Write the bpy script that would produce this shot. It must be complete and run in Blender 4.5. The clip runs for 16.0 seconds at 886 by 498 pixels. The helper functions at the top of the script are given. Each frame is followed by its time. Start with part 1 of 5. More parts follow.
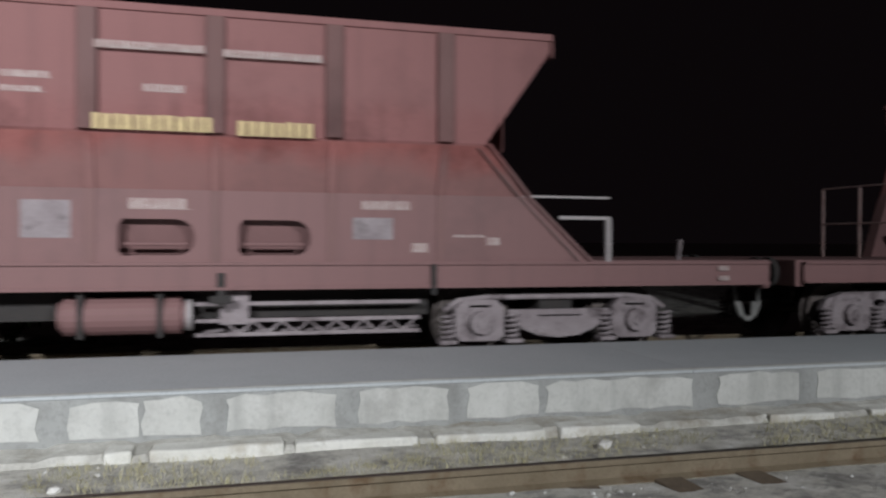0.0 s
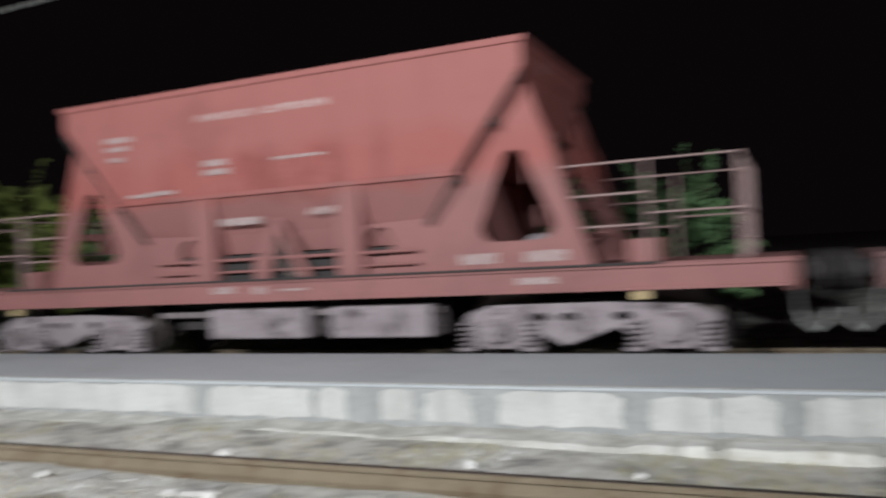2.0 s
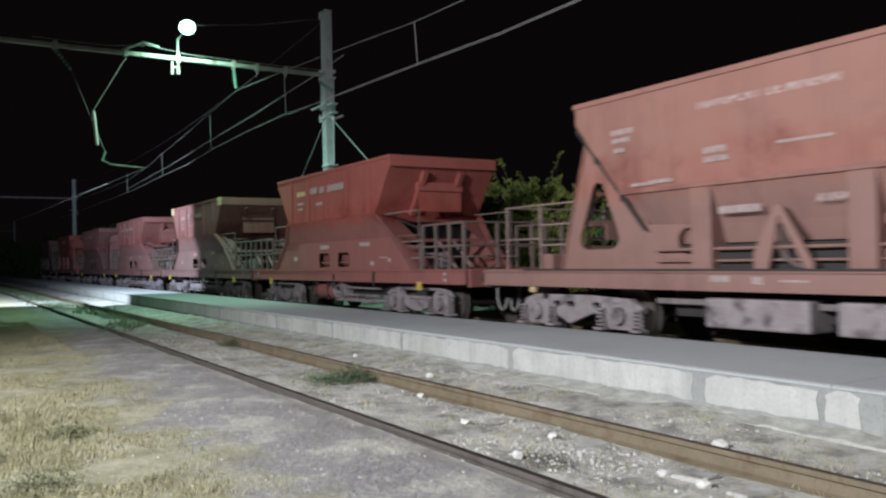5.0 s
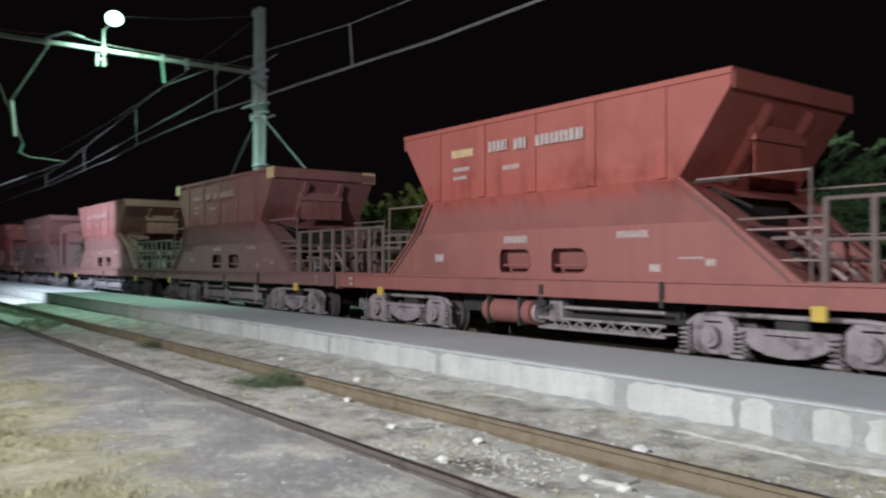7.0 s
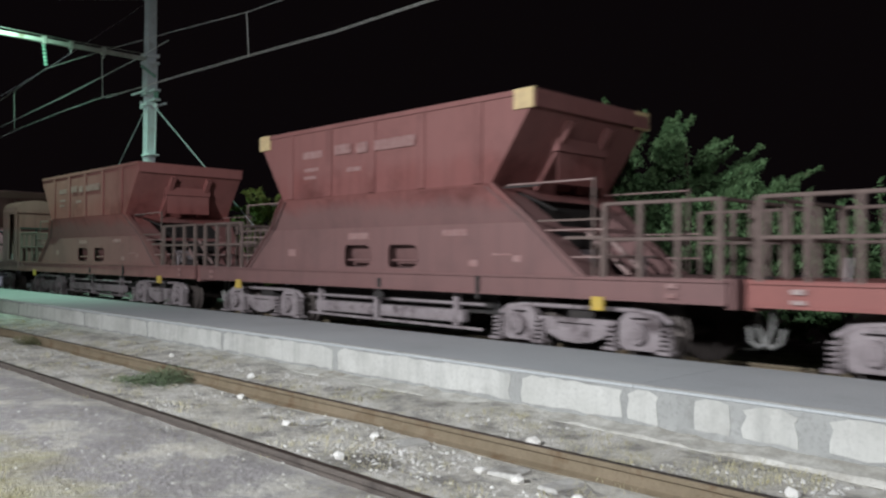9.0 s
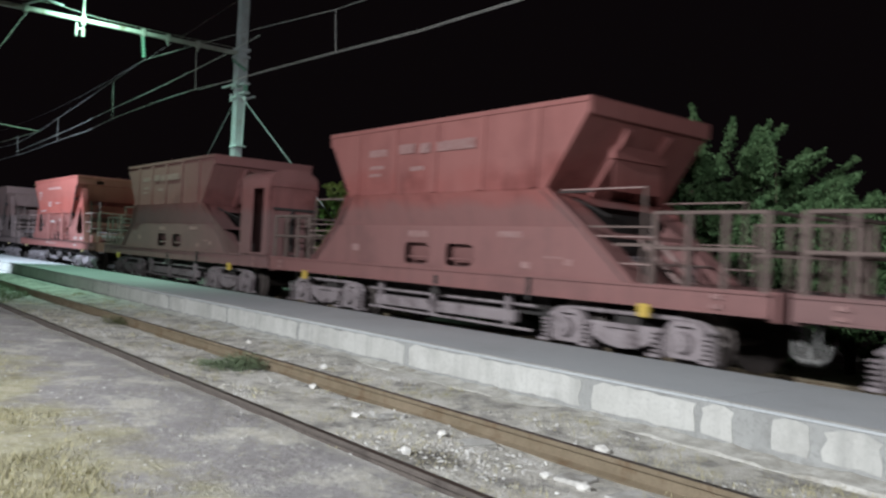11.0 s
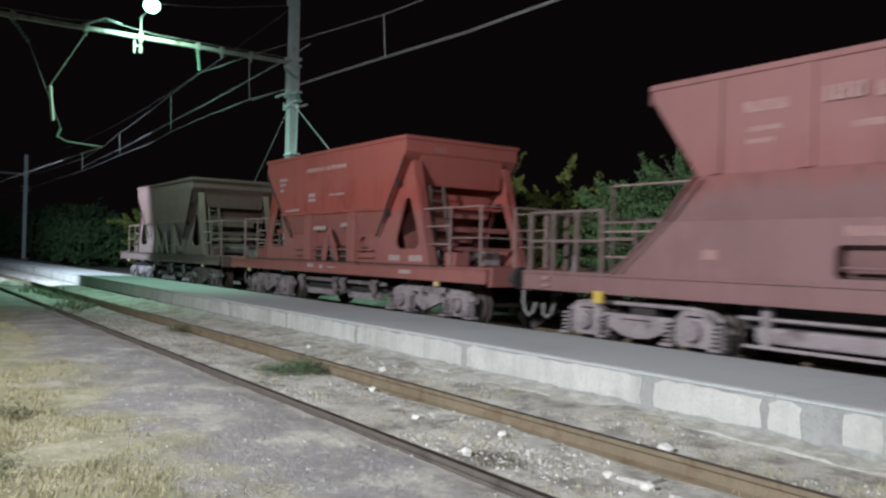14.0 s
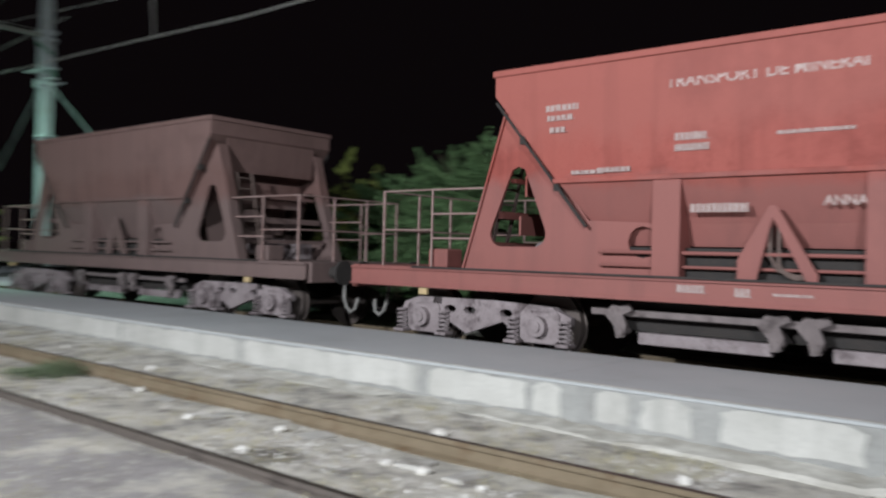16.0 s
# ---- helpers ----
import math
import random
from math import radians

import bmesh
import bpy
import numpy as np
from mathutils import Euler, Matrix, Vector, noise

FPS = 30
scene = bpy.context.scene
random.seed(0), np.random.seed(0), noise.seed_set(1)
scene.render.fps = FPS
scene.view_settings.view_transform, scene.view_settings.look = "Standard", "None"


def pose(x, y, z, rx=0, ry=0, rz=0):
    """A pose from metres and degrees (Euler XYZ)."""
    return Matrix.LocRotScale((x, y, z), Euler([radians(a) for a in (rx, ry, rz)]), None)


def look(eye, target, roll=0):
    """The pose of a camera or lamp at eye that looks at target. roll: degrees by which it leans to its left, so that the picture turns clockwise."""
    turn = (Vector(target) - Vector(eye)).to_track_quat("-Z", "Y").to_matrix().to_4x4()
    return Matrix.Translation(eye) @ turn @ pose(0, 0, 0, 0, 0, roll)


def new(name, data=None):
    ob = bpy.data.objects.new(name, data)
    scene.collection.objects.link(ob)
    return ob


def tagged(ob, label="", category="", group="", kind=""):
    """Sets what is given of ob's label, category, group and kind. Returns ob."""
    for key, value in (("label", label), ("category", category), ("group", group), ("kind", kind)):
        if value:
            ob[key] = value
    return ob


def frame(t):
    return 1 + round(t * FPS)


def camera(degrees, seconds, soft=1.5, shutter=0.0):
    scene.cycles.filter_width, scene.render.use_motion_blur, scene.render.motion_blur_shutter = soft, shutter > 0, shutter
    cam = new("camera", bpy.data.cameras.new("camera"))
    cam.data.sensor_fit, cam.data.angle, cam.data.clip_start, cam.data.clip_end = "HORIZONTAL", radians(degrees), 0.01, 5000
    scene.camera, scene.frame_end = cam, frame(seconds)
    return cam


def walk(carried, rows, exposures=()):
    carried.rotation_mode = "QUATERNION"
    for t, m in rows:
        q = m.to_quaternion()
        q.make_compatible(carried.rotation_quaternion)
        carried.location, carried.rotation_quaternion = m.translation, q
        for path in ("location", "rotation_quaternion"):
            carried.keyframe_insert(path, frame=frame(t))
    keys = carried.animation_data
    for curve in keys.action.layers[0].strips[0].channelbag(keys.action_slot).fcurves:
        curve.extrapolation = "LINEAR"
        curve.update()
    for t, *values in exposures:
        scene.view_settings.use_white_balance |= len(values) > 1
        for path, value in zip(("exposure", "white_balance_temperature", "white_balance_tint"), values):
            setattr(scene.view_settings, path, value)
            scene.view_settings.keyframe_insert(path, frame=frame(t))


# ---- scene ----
cam = camera(57.5, 16.0, soft=2.3, shutter=0.6)
EYE = (0.0, 0.0, 1.4)
# seconds, yaw to the left of the track's normal, pitch up, lean
PATH = [
    (0, -15.17, -0.52, 0.29),
    (0.5, -13.58, -0.39, -0.57),
    (1, -5.38, -0.33, -1.09),
    (1.5, 2.59, -0.34, -1.29),
    (2, 23.44, 0.31, -3.10),
    (2.5, 39.79, -1.05, -3.74),
    (3, 45.68, -1.16, -2.88),
    (3.5, 49.65, -0.97, -2.78),
    (4, 54.41, -0.42, -2.79),
    (4.2, 56.11, 0.24, -2.49),
    (6.3, 58.36, 1.02, -0.70),
    (6.5, 57.86, 0.98, -0.49),
    (7, 52.97, 0.97, 0.04),
    (7.5, 48.91, 1.03, 0.27),
    (8, 47.48, 1.01, 0.38),
    (8.5, 46.47, 0.86, 0.44),
    (9, 45.76, 0.66, 0.47),
    (9.2, 45.47, 0.61, 0.45),
    (11.3, 52.56, 0.83, 3.98),
    (11.5, 53.34, 1.27, 4.58),
    (12, 54.38, 1.97, 4.62),
    (12.5, 58.05, 2.59, 3.08),
    (13, 57.44, 2.77, 2.55),
    (13.5, 56.21, 2.39, 2.26),
    (14, 54.98, 0.40, 1.45),
    (14.5, 54.03, -0.35, 1.29),
    (15, 53.17, -0.28, 1.91),
    (15.5, 51.37, -0.18, 1.73),
    (16, 39.37, 0.24, 1.45),
]


def aim(yaw, pitch, lean):
    a, b = radians(yaw), radians(pitch)
    way = Vector((-math.sin(a) * math.cos(b), math.cos(a) * math.cos(b), math.sin(b)))
    return look(EYE, Vector(EYE) + way * 5, lean)


walk(cam, [(t, aim(a, b, c)) for t, a, b, c in PATH])

# ---- light: a night sky and the station's lamps ----
world = bpy.data.worlds.new("night_sky")
scene.world = world
world.use_nodes = True
world.node_tree.nodes["Background"].inputs[0].default_value = (0.55, 0.38, 0.46, 1)
world.node_tree.nodes["Background"].inputs[1].default_value = 0.005
scene.view_settings.exposure = 0.0


def lamp(name, place, watts, colour, size, target=None, spread=None, soft_edge=0.9):
    data = bpy.data.lights.new(name, "SPOT" if target else "POINT")
    data.energy, data.color, data.shadow_soft_size = watts, colour, size
    ob = new(name, data)
    ob.location = place
    if target:
        data.spot_size, data.spot_blend = radians(spread), soft_edge
        ob.matrix_world = look(place, target)
    return ob


# the station's own lights behind the camera, the green-white lamp on the gantry, a white one farther along
lamp("station_light", (-6.3, -7.5, 7.0), 10600, (0.925, 0.957, 1.0), 0.35, target=(-9.5, 9.0, 1.5), spread=98, soft_edge=0.75)
lamp("station_light", (6.8, -7.5, 6.4), 5700, (0.925, 0.957, 1.0), 0.35, target=(1.5, 9.0, 2.6), spread=94)
lamp("gantry_lamp_light", (-25.7, 6.6, 9.45), 2600, (0.52, 1.0, 0.76), 0.15, target=(-27.5, 8.2, 0.0), spread=122, soft_edge=0.8)
lamp("far_station_light", (-33.5, 0.5, 7.0), 9500, (0.70, 0.84, 1.0), 0.25, target=(-46.0, 9.0, 2.5), spread=124, soft_edge=0.18)


# ---- materials ----
def nodes_of(name):
    m = bpy.data.materials.new(name)
    m.use_nodes = True
    return m, m.node_tree.nodes, m.node_tree.links


def surface(name, base, other, rough=0.8, scale=3.0, fine=40.0, bump=0.15, metal=0.0, third=None, streak=0.0, amount=0.5, worn=None):
    """Two tones mixed by a broad noise, grain by a fine one, relief by both; third: rare stains; streak: marks that run down; worn: bleached top and dusty foot of a wagon."""
    m, n, l = nodes_of(name)
    b = n["Principled BSDF"]
    b.inputs["Roughness"].default_value, b.inputs["Metallic"].default_value = rough, metal
    tc = n.new("ShaderNodeTexCoord")
    info, away = n.new("ShaderNodeObjectInfo"), n.new("ShaderNodeVectorMath")
    away.operation = "MULTIPLY_ADD"
    l.new(info.outputs["Random"], away.inputs[0])
    away.inputs[1].default_value = (31.0, 17.0, 23.0)
    l.new(tc.outputs["Object"], away.inputs[2])
    here = away.outputs[0]
    broad, grain = n.new("ShaderNodeTexNoise"), n.new("ShaderNodeTexNoise")
    broad.inputs["Scale"].default_value, broad.inputs["Detail"].default_value = scale, 6
    broad.inputs["Roughness"].default_value = 0.65
    grain.inputs["Scale"].default_value, grain.inputs["Detail"].default_value = fine, 4
    l.new(here, broad.inputs["Vector"])
    l.new(here, grain.inputs["Vector"])
    ramp = n.new("ShaderNodeValToRGB")
    ramp.color_ramp.elements[0].position, ramp.color_ramp.elements[1].position = 0.5 - amount * 0.4, 0.5 + amount * 0.4
    ramp.color_ramp.elements[0].color, ramp.color_ramp.elements[1].color = (*base, 1), (*other, 1)
    l.new(broad.outputs["Fac"], ramp.inputs["Fac"])
    colour = ramp.outputs["Color"]

    def blend(fac, tint, mode="MIX"):
        mix = n.new("ShaderNodeMix")
        mix.data_type, mix.blend_type = "RGBA", mode
        l.new(colour, mix.inputs["A"])
        mix.inputs["B"].default_value = (*tint, 1)
        l.new(fac, mix.inputs["Factor"])
        return mix.outputs["Result"]

    def stepped(socket, low, high):
        r = n.new("ShaderNodeMapRange")
        r.inputs["From Min"].default_value, r.inputs["From Max"].default_value = low, high
        l.new(socket, r.inputs["Value"])
        return r.outputs["Result"]

    colour = blend(stepped(grain.outputs["Fac"], 0.5, 1.1), tuple(c * 0.6 for c in base))
    if third:
        spots = n.new("ShaderNodeTexNoise")
        spots.inputs["Scale"].default_value, spots.inputs["Detail"].default_value = scale * 0.6, 8
        spots.inputs["Roughness"].default_value = 0.7
        off = n.new("ShaderNodeVectorMath")
        off.inputs[1].default_value = (7.3, 2.1, 4.4)
        l.new(here, off.inputs[0])
        l.new(off.outputs[0], spots.inputs["Vector"])
        colour = blend(stepped(spots.outputs["Fac"], 0.52, 0.66), third)
    if streak:
        mp = n.new("ShaderNodeMapping")
        mp.inputs["Scale"].default_value = (5.0, 5.0, 0.35)
        runs = n.new("ShaderNodeTexNoise")
        runs.inputs["Scale"].default_value, runs.inputs["Detail"].default_value = 1.0, 5
        l.new(here, mp.inputs["Vector"])
        l.new(mp.outputs["Vector"], runs.inputs["Vector"])
        fac = n.new("ShaderNodeMath")
        fac.operation = "MULTIPLY"
        fac.inputs[1].default_value = streak
        l.new(stepped(runs.outputs["Fac"], 0.5, 0.75), fac.inputs[0])
        colour = blend(fac.outputs[0], tuple(0.45 * c for c in base))
    if worn:
        sep, wave = n.new("ShaderNodeSeparateXYZ"), n.new("ShaderNodeMath")
        l.new(tc.outputs["Object"], sep.inputs[0])
        wave.operation = "MULTIPLY_ADD"
        l.new(broad.outputs["Fac"], wave.inputs[0])
        wave.inputs[1].default_value = 0.9
        l.new(sep.outputs["Z"], wave.inputs[2])
        for low, high, share, tint in ((3.15, 3.45, 0.55, worn[0]), (2.85, 2.62, 0.60, worn[1])):
            f = n.new("ShaderNodeMath")
            f.operation = "MULTIPLY"
            f.inputs[1].default_value = share
            l.new(stepped(wave.outputs[0], low, high), f.inputs[0])
            colour = blend(f.outputs[0], tint)
    l.new(colour, b.inputs["Base Color"])
    rr = n.new("ShaderNodeMapRange")
    rr.inputs["To Min"].default_value, rr.inputs["To Max"].default_value = max(0.05, rough - 0.12), min(1.0, rough + 0.12)
    l.new(broad.outputs["Fac"], rr.inputs["Value"])
    l.new(rr.outputs["Result"], b.inputs["Roughness"])
    bm1 = n.new("ShaderNodeBump")
    bm1.inputs["Strength"].default_value, bm1.inputs["Distance"].default_value = bump, 0.02
    l.new(grain.outputs["Fac"], bm1.inputs["Height"])
    l.new(bm1.outputs["Normal"], b.inputs["Normal"])
    return m


def glow(name, colour, strength):
    m, n, l = nodes_of(name)
    b = n["Principled BSDF"]
    b.inputs["Base Color"].default_value = (*colour, 1)
    b.inputs["Emission Color"].default_value = (*colour, 1)
    b.inputs["Emission Strength"].default_value = strength
    return m


def paint(name, base, dust, streak=0.5):
    return surface(name, base, dust, rough=0.72, scale=0.9, fine=60, bump=0.02, third=tuple(0.62 * a for a in base), streak=streak, amount=0.9,
                   worn=(tuple(0.9 * d + 0.012 for d in dust), tuple(0.48 * a + 0.072 for a in dust)))


M_BOG = surface("dusty_cast_steel", (0.235, 0.195, 0.205), (0.36, 0.315, 0.325), 0.85, 4, 40, 0.25, third=(0.085, 0.065, 0.068))
M_CAST = surface("grimy_cast_steel", (0.15, 0.125, 0.125), (0.24, 0.205, 0.205), 0.85, 5, 40, 0.3, third=(0.08, 0.065, 0.065))
M_WHEEL = surface("wheel_steel", (0.10, 0.085, 0.08), (0.17, 0.14, 0.13), 0.6, 5, 40, 0.2, metal=0.4)
# grimy underframe parts, and shade painted near-black in gaps and recesses
M_DARK = surface("underframe_grime_and_shade", (0.03, 0.028, 0.028), (0.05, 0.043, 0.04), 0.9, 4, 40, 0.3)
M_PIPE = surface("dusty_galvanised_pipe", (0.32, 0.285, 0.285), (0.42, 0.385, 0.385), 0.7, 6, 40, 0.1)
M_HOSE = surface("grey_rubber_hose", (0.20, 0.20, 0.19), (0.28, 0.27, 0.26), 0.8, 6, 60, 0.1)
M_YEL = surface("yellow_paint", (0.62, 0.42, 0.06), (0.5, 0.36, 0.10), 0.7, 8, 60, 0.1)
M_PALE = surface("worn_yellow_paint", (0.64, 0.50, 0.26), (0.46, 0.34, 0.2), 0.8, 8, 60, 0.1)
M_WHITE = surface("worn_white_lettering", (0.50, 0.42, 0.40), (0.34, 0.23, 0.22), 0.8, 14, 60, 0.05)
M_CONC = surface("platform_paving", (0.41, 0.43, 0.445), (0.47, 0.49, 0.50), 0.9, 0.5, 50, 0.1, third=(0.38, 0.395, 0.40))
M_WALL = surface("grey_cement", (0.285, 0.29, 0.28), (0.36, 0.365, 0.355), 0.95, 2.5, 30, 0.25, third=(0.23, 0.23, 0.22), streak=0.3)
M_WASH = surface("flaking_whitewash", (0.56, 0.56, 0.535), (0.43, 0.43, 0.405), 0.95, 1.8, 25, 0.25, third=(0.37, 0.365, 0.345), streak=0.45)
M_FOOT = surface("earth_stained_whitewash", (0.36, 0.345, 0.31), (0.58, 0.57, 0.53), 0.95, 3.5, 25, 0.4, third=(0.29, 0.265, 0.22), amount=0.3)
M_KERB = surface("whitewashed_kerb", (0.70, 0.69, 0.65), (0.55, 0.54, 0.49), 0.95, 4, 30, 0.3, third=(0.45, 0.42, 0.36))
M_RAILTOP = surface("rusty_rail_steel", (0.15, 0.118, 0.075), (0.22, 0.175, 0.12), 0.75, 6, 50, 0.15, metal=0.1, third=(0.12, 0.075, 0.04))
M_RAILOLD = surface("grimy_buried_rail", (0.075, 0.062, 0.055), (0.11, 0.092, 0.08), 0.8, 6, 50, 0.15, third=(0.05, 0.04, 0.035))
M_RAILHEAD = surface("dull_running_rail", (0.06, 0.05, 0.045), (0.10, 0.085, 0.07), 0.45, 6, 50, 0.1, metal=0.6)
M_POLE = surface("galvanised_mast", (0.58, 0.64, 0.67), (0.70, 0.75, 0.77), 0.6, 3, 30, 0.1, third=(0.48, 0.50, 0.50))
M_BEAM = surface("weathered_gantry_steel", (0.34, 0.35, 0.32), (0.46, 0.47, 0.43), 0.7, 4, 30, 0.15, third=(0.18, 0.15, 0.11))
M_WIRE = surface("catenary_copper", (0.42, 0.42, 0.40), (0.5, 0.5, 0.47), 0.45, 5, 20, 0.05, metal=0.5)
M_INS = surface("glass_insulator", (0.16, 0.30, 0.24), (0.22, 0.38, 0.30), 0.3, 6, 20, 0.05)
M_BALL = surface("pale_ballast", (0.55, 0.54, 0.52), (0.68, 0.67, 0.64), 0.95, 3, 20, 0.3, third=(0.30, 0.28, 0.25))
M_STONE = surface("white_limestone", (0.70, 0.69, 0.66), (0.58, 0.56, 0.52), 0.9, 6, 30, 0.3)
M_STRAW = surface("dry_straw", (0.52, 0.475, 0.30), (0.40, 0.37, 0.225), 0.9, 0.8, 20, 0.05, third=(0.30, 0.285, 0.16))
M_WEED = surface("green_weed", (0.13, 0.185, 0.10), (0.20, 0.25, 0.15), 0.8, 6, 30, 0.05)
M_DIMWEED = surface("olive_weed", (0.15, 0.165, 0.085), (0.22, 0.22, 0.12), 0.85, 6, 30, 0.05)
M_LEAF = surface("acacia_leaf", (0.09, 0.185, 0.078), (0.14, 0.235, 0.10), 0.7, 3, 30, 0.05)
M_LEAF2 = surface("olive_leaf", (0.15, 0.20, 0.04), (0.22, 0.25, 0.07), 0.7, 3, 30, 0.05)
M_BARK = surface("bark", (0.10, 0.075, 0.05), (0.16, 0.12, 0.09), 0.95, 8, 40, 0.5)
M_HEAD = surface("pale_concrete_head", (0.36, 0.35, 0.33), (0.48, 0.47, 0.445), 0.95, 5, 30, 0.4, third=(0.25, 0.235, 0.21))
M_SLEEPER = surface("old_timber_sleeper", (0.11, 0.08, 0.055), (0.17, 0.13, 0.09), 0.95, 6, 40, 0.4)


# ---- shaping helpers ----
def part(name, bm, material, parent, label=""):
    me = bpy.data.meshes.new(name)
    bm.to_mesh(me)
    bm.free()
    me.materials.append(material)
    ob = new(name, me)
    ob.parent = parent
    if label:
        tagged(ob, label)
    return ob


def empty(name, label="", category="", group="", kind=""):
    return tagged(new(name), label, category, group, kind)


def box(bm, x0, x1, y0, y1, z0, z1, bevel=0.0):
    vs = [bm.verts.new((x, y, z)) for x in (x0, x1) for y in (y0, y1) for z in (z0, z1)]
    fs = [bm.faces.new([vs[i] for i in q]) for q in ((0, 1, 3, 2), (4, 6, 7, 5), (0, 4, 5, 1), (2, 3, 7, 6), (0, 2, 6, 4), (1, 5, 7, 3))]
    if bevel:
        bmesh.ops.bevel(bm, geom=list({e for f in fs for e in f.edges}), offset=bevel, segments=2, affect="EDGES", profile=0.5)
    return bm


def boxes(*rows, bevel=0.0):
    bm = bmesh.new()
    for r in rows:
        box(bm, *r, bevel=bevel)
    return bm


def tube(bm, a, b, r, n=8):
    """A closed round bar from a to b."""
    a, b = Vector(a), Vector(b)
    w = (b - a).normalized()
    u = w.orthogonal().normalized()
    v = w.cross(u)
    rings = [[bm.verts.new(p + r * (math.cos(k * math.tau / n) * u + math.sin(k * math.tau / n) * v)) for k in range(n)] for p in (a, b)]
    for k in range(n):
        bm.faces.new((rings[0][k], rings[0][(k + 1) % n], rings[1][(k + 1) % n], rings[1][k]))
    bm.faces.new(rings[0][::-1])
    bm.faces.new(rings[1])
    return bm


def bent(bm, points, r, n=6):
    """A round bar along a line of points."""
    pts = [Vector(p) for p in points]
    rings = []
    for i, p in enumerate(pts):
        w = (pts[min(i + 1, len(pts) - 1)] - pts[max(i - 1, 0)]).normalized()
        u = w.cross(Vector((0.13, 0.97, 0.2))).normalized()
        v = w.cross(u)
        rings.append([bm.verts.new(p + r * (math.cos(k * math.tau / n) * u + math.sin(k * math.tau / n) * v)) for k in range(n)])
    for a, b in zip(rings, rings[1:]):
        for k in range(n):
            bm.faces.new((a[k], a[(k + 1) % n], b[(k + 1) % n], b[k]))
    bm.faces.new(rings[0][::-1])
    bm.faces.new(rings[-1])
    return bm


def bar(bm, a, b, w, h):
    """A square bar from a to b, w wide across, h along its other side."""
    a, b = Vector(a), Vector(b)
    d = (b - a).normalized()
    u = d.cross(Vector((0, 0, 1)))
    u = u.normalized() if u.length > 1e-3 else Vector((1, 0, 0))
    v = d.cross(u)
    ring = [[bm.verts.new(p + u * (i * w / 2) + v * (j * h / 2)) for i, j in ((-1, -1), (1, -1), (1, 1), (-1, 1))] for p in (a, b)]
    for k in range(4):
        bm.faces.new((ring[0][k], ring[0][(k + 1) % 4], ring[1][(k + 1) % 4], ring[1][k]))
    bm.faces.new(ring[0][::-1])
    bm.faces.new(ring[1])
    return bm


def plate(bm, outline, holes, y0, thick, shear=None):
    """A flat plate in x and z with holes, from y0 to y0 + thick; shear(z) moves it in y."""
    edges = []
    for loop in (outline, *holes):
        vs = [bm.verts.new((x, y0, z)) for x, z in loop]
        edges += [bm.edges.new((vs[i], vs[(i + 1) % len(vs)])) for i in range(len(vs))]
    made = bmesh.ops.triangle_fill(bm, use_beauty=True, edges=edges)
    faces = [g for g in made["geom"] if isinstance(g, bmesh.types.BMFace)]
    ext = bmesh.ops.extrude_face_region(bm, geom=faces)
    moved = [g for g in ext["geom"] if isinstance(g, bmesh.types.BMVert)]
    bmesh.ops.translate(bm, vec=(0, thick, 0), verts=moved)
    bmesh.ops.recalc_face_normals(bm, faces=bm.faces[:])
    return bm


def arc(cx, cz, r, a0, a1, n=8):
    return [(cx + r * math.cos(radians(a0 + (a1 - a0) * k / n)), cz + r * math.sin(radians(a0 + (a1 - a0) * k / n))) for k in range(n + 1)]


def loft(bm, rings, cap_low=True, cap_high=False):
    """Skin over rings of equal length."""
    rs = [[bm.verts.new(p) for p in r] for r in rings]
    for a, b in zip(rs, rs[1:]):
        for k in range(len(a)):
            bm.faces.new((a[k], a[(k + 1) % len(a)], b[(k + 1) % len(a)], b[k]))
    if cap_high:
        bm.faces.new(rs[0])
    if cap_low:
        bm.faces.new(rs[-1][::-1])
    return bm


def rect(hx, hy, z, y=0.0):
    return [(-hx, y - hy, z), (hx, y - hy, z), (hx, y + hy, z), (-hx, y + hy, z)]


def fast_mesh(name, verts, faces, material, label="", category="", kind="", parent=None):
    me = bpy.data.meshes.new(name)
    me.from_pydata(verts, [], faces)
    me.materials.append(material)
    ob = new(name, me)
    ob.parent = parent
    return tagged(ob, label, category, "", kind)

# ---- the ground ----
RAIL_A, RAIL_B, WALL_Y, FAR_Y, DECK = 3.25, 4.75, 6.30, 8.28, 0.28
TRACK_Y = 10.1


def ground_height(x, y):
    n1 = noise.noise(Vector((x * 0.6, y * 0.6, 0))) * 0.025 + noise.noise(Vector((x * 2.3, y * 2.3, 3))) * 0.012
    if y < 3.0:
        base = -0.04
    elif y < 3.5:
        base = -0.04 - 0.075 * (y - 3.0) / 0.5
    elif y < 5.0:
        base = -0.115 - 0.04 * (y - 3.5) / 1.5
    elif y < 8.0:
        bank = 0.05 + 0.045 * max(0.0, noise.noise(Vector((x * 0.8, 5, 5)))) * min(1, max(0, y - 5.6) / 0.4)
        base = -0.155 + bank * min(1, max(0, y - 5.2) / 0.6) * min(1, max(0, -x - 1.5) / 3)
    else:
        base = -0.155 - min(1, (y - 8.0) / 0.6) * 0.10
    near = 1.0 if abs(x + 10) < 60 and y < 8 else 0.0
    return base + n1 * near


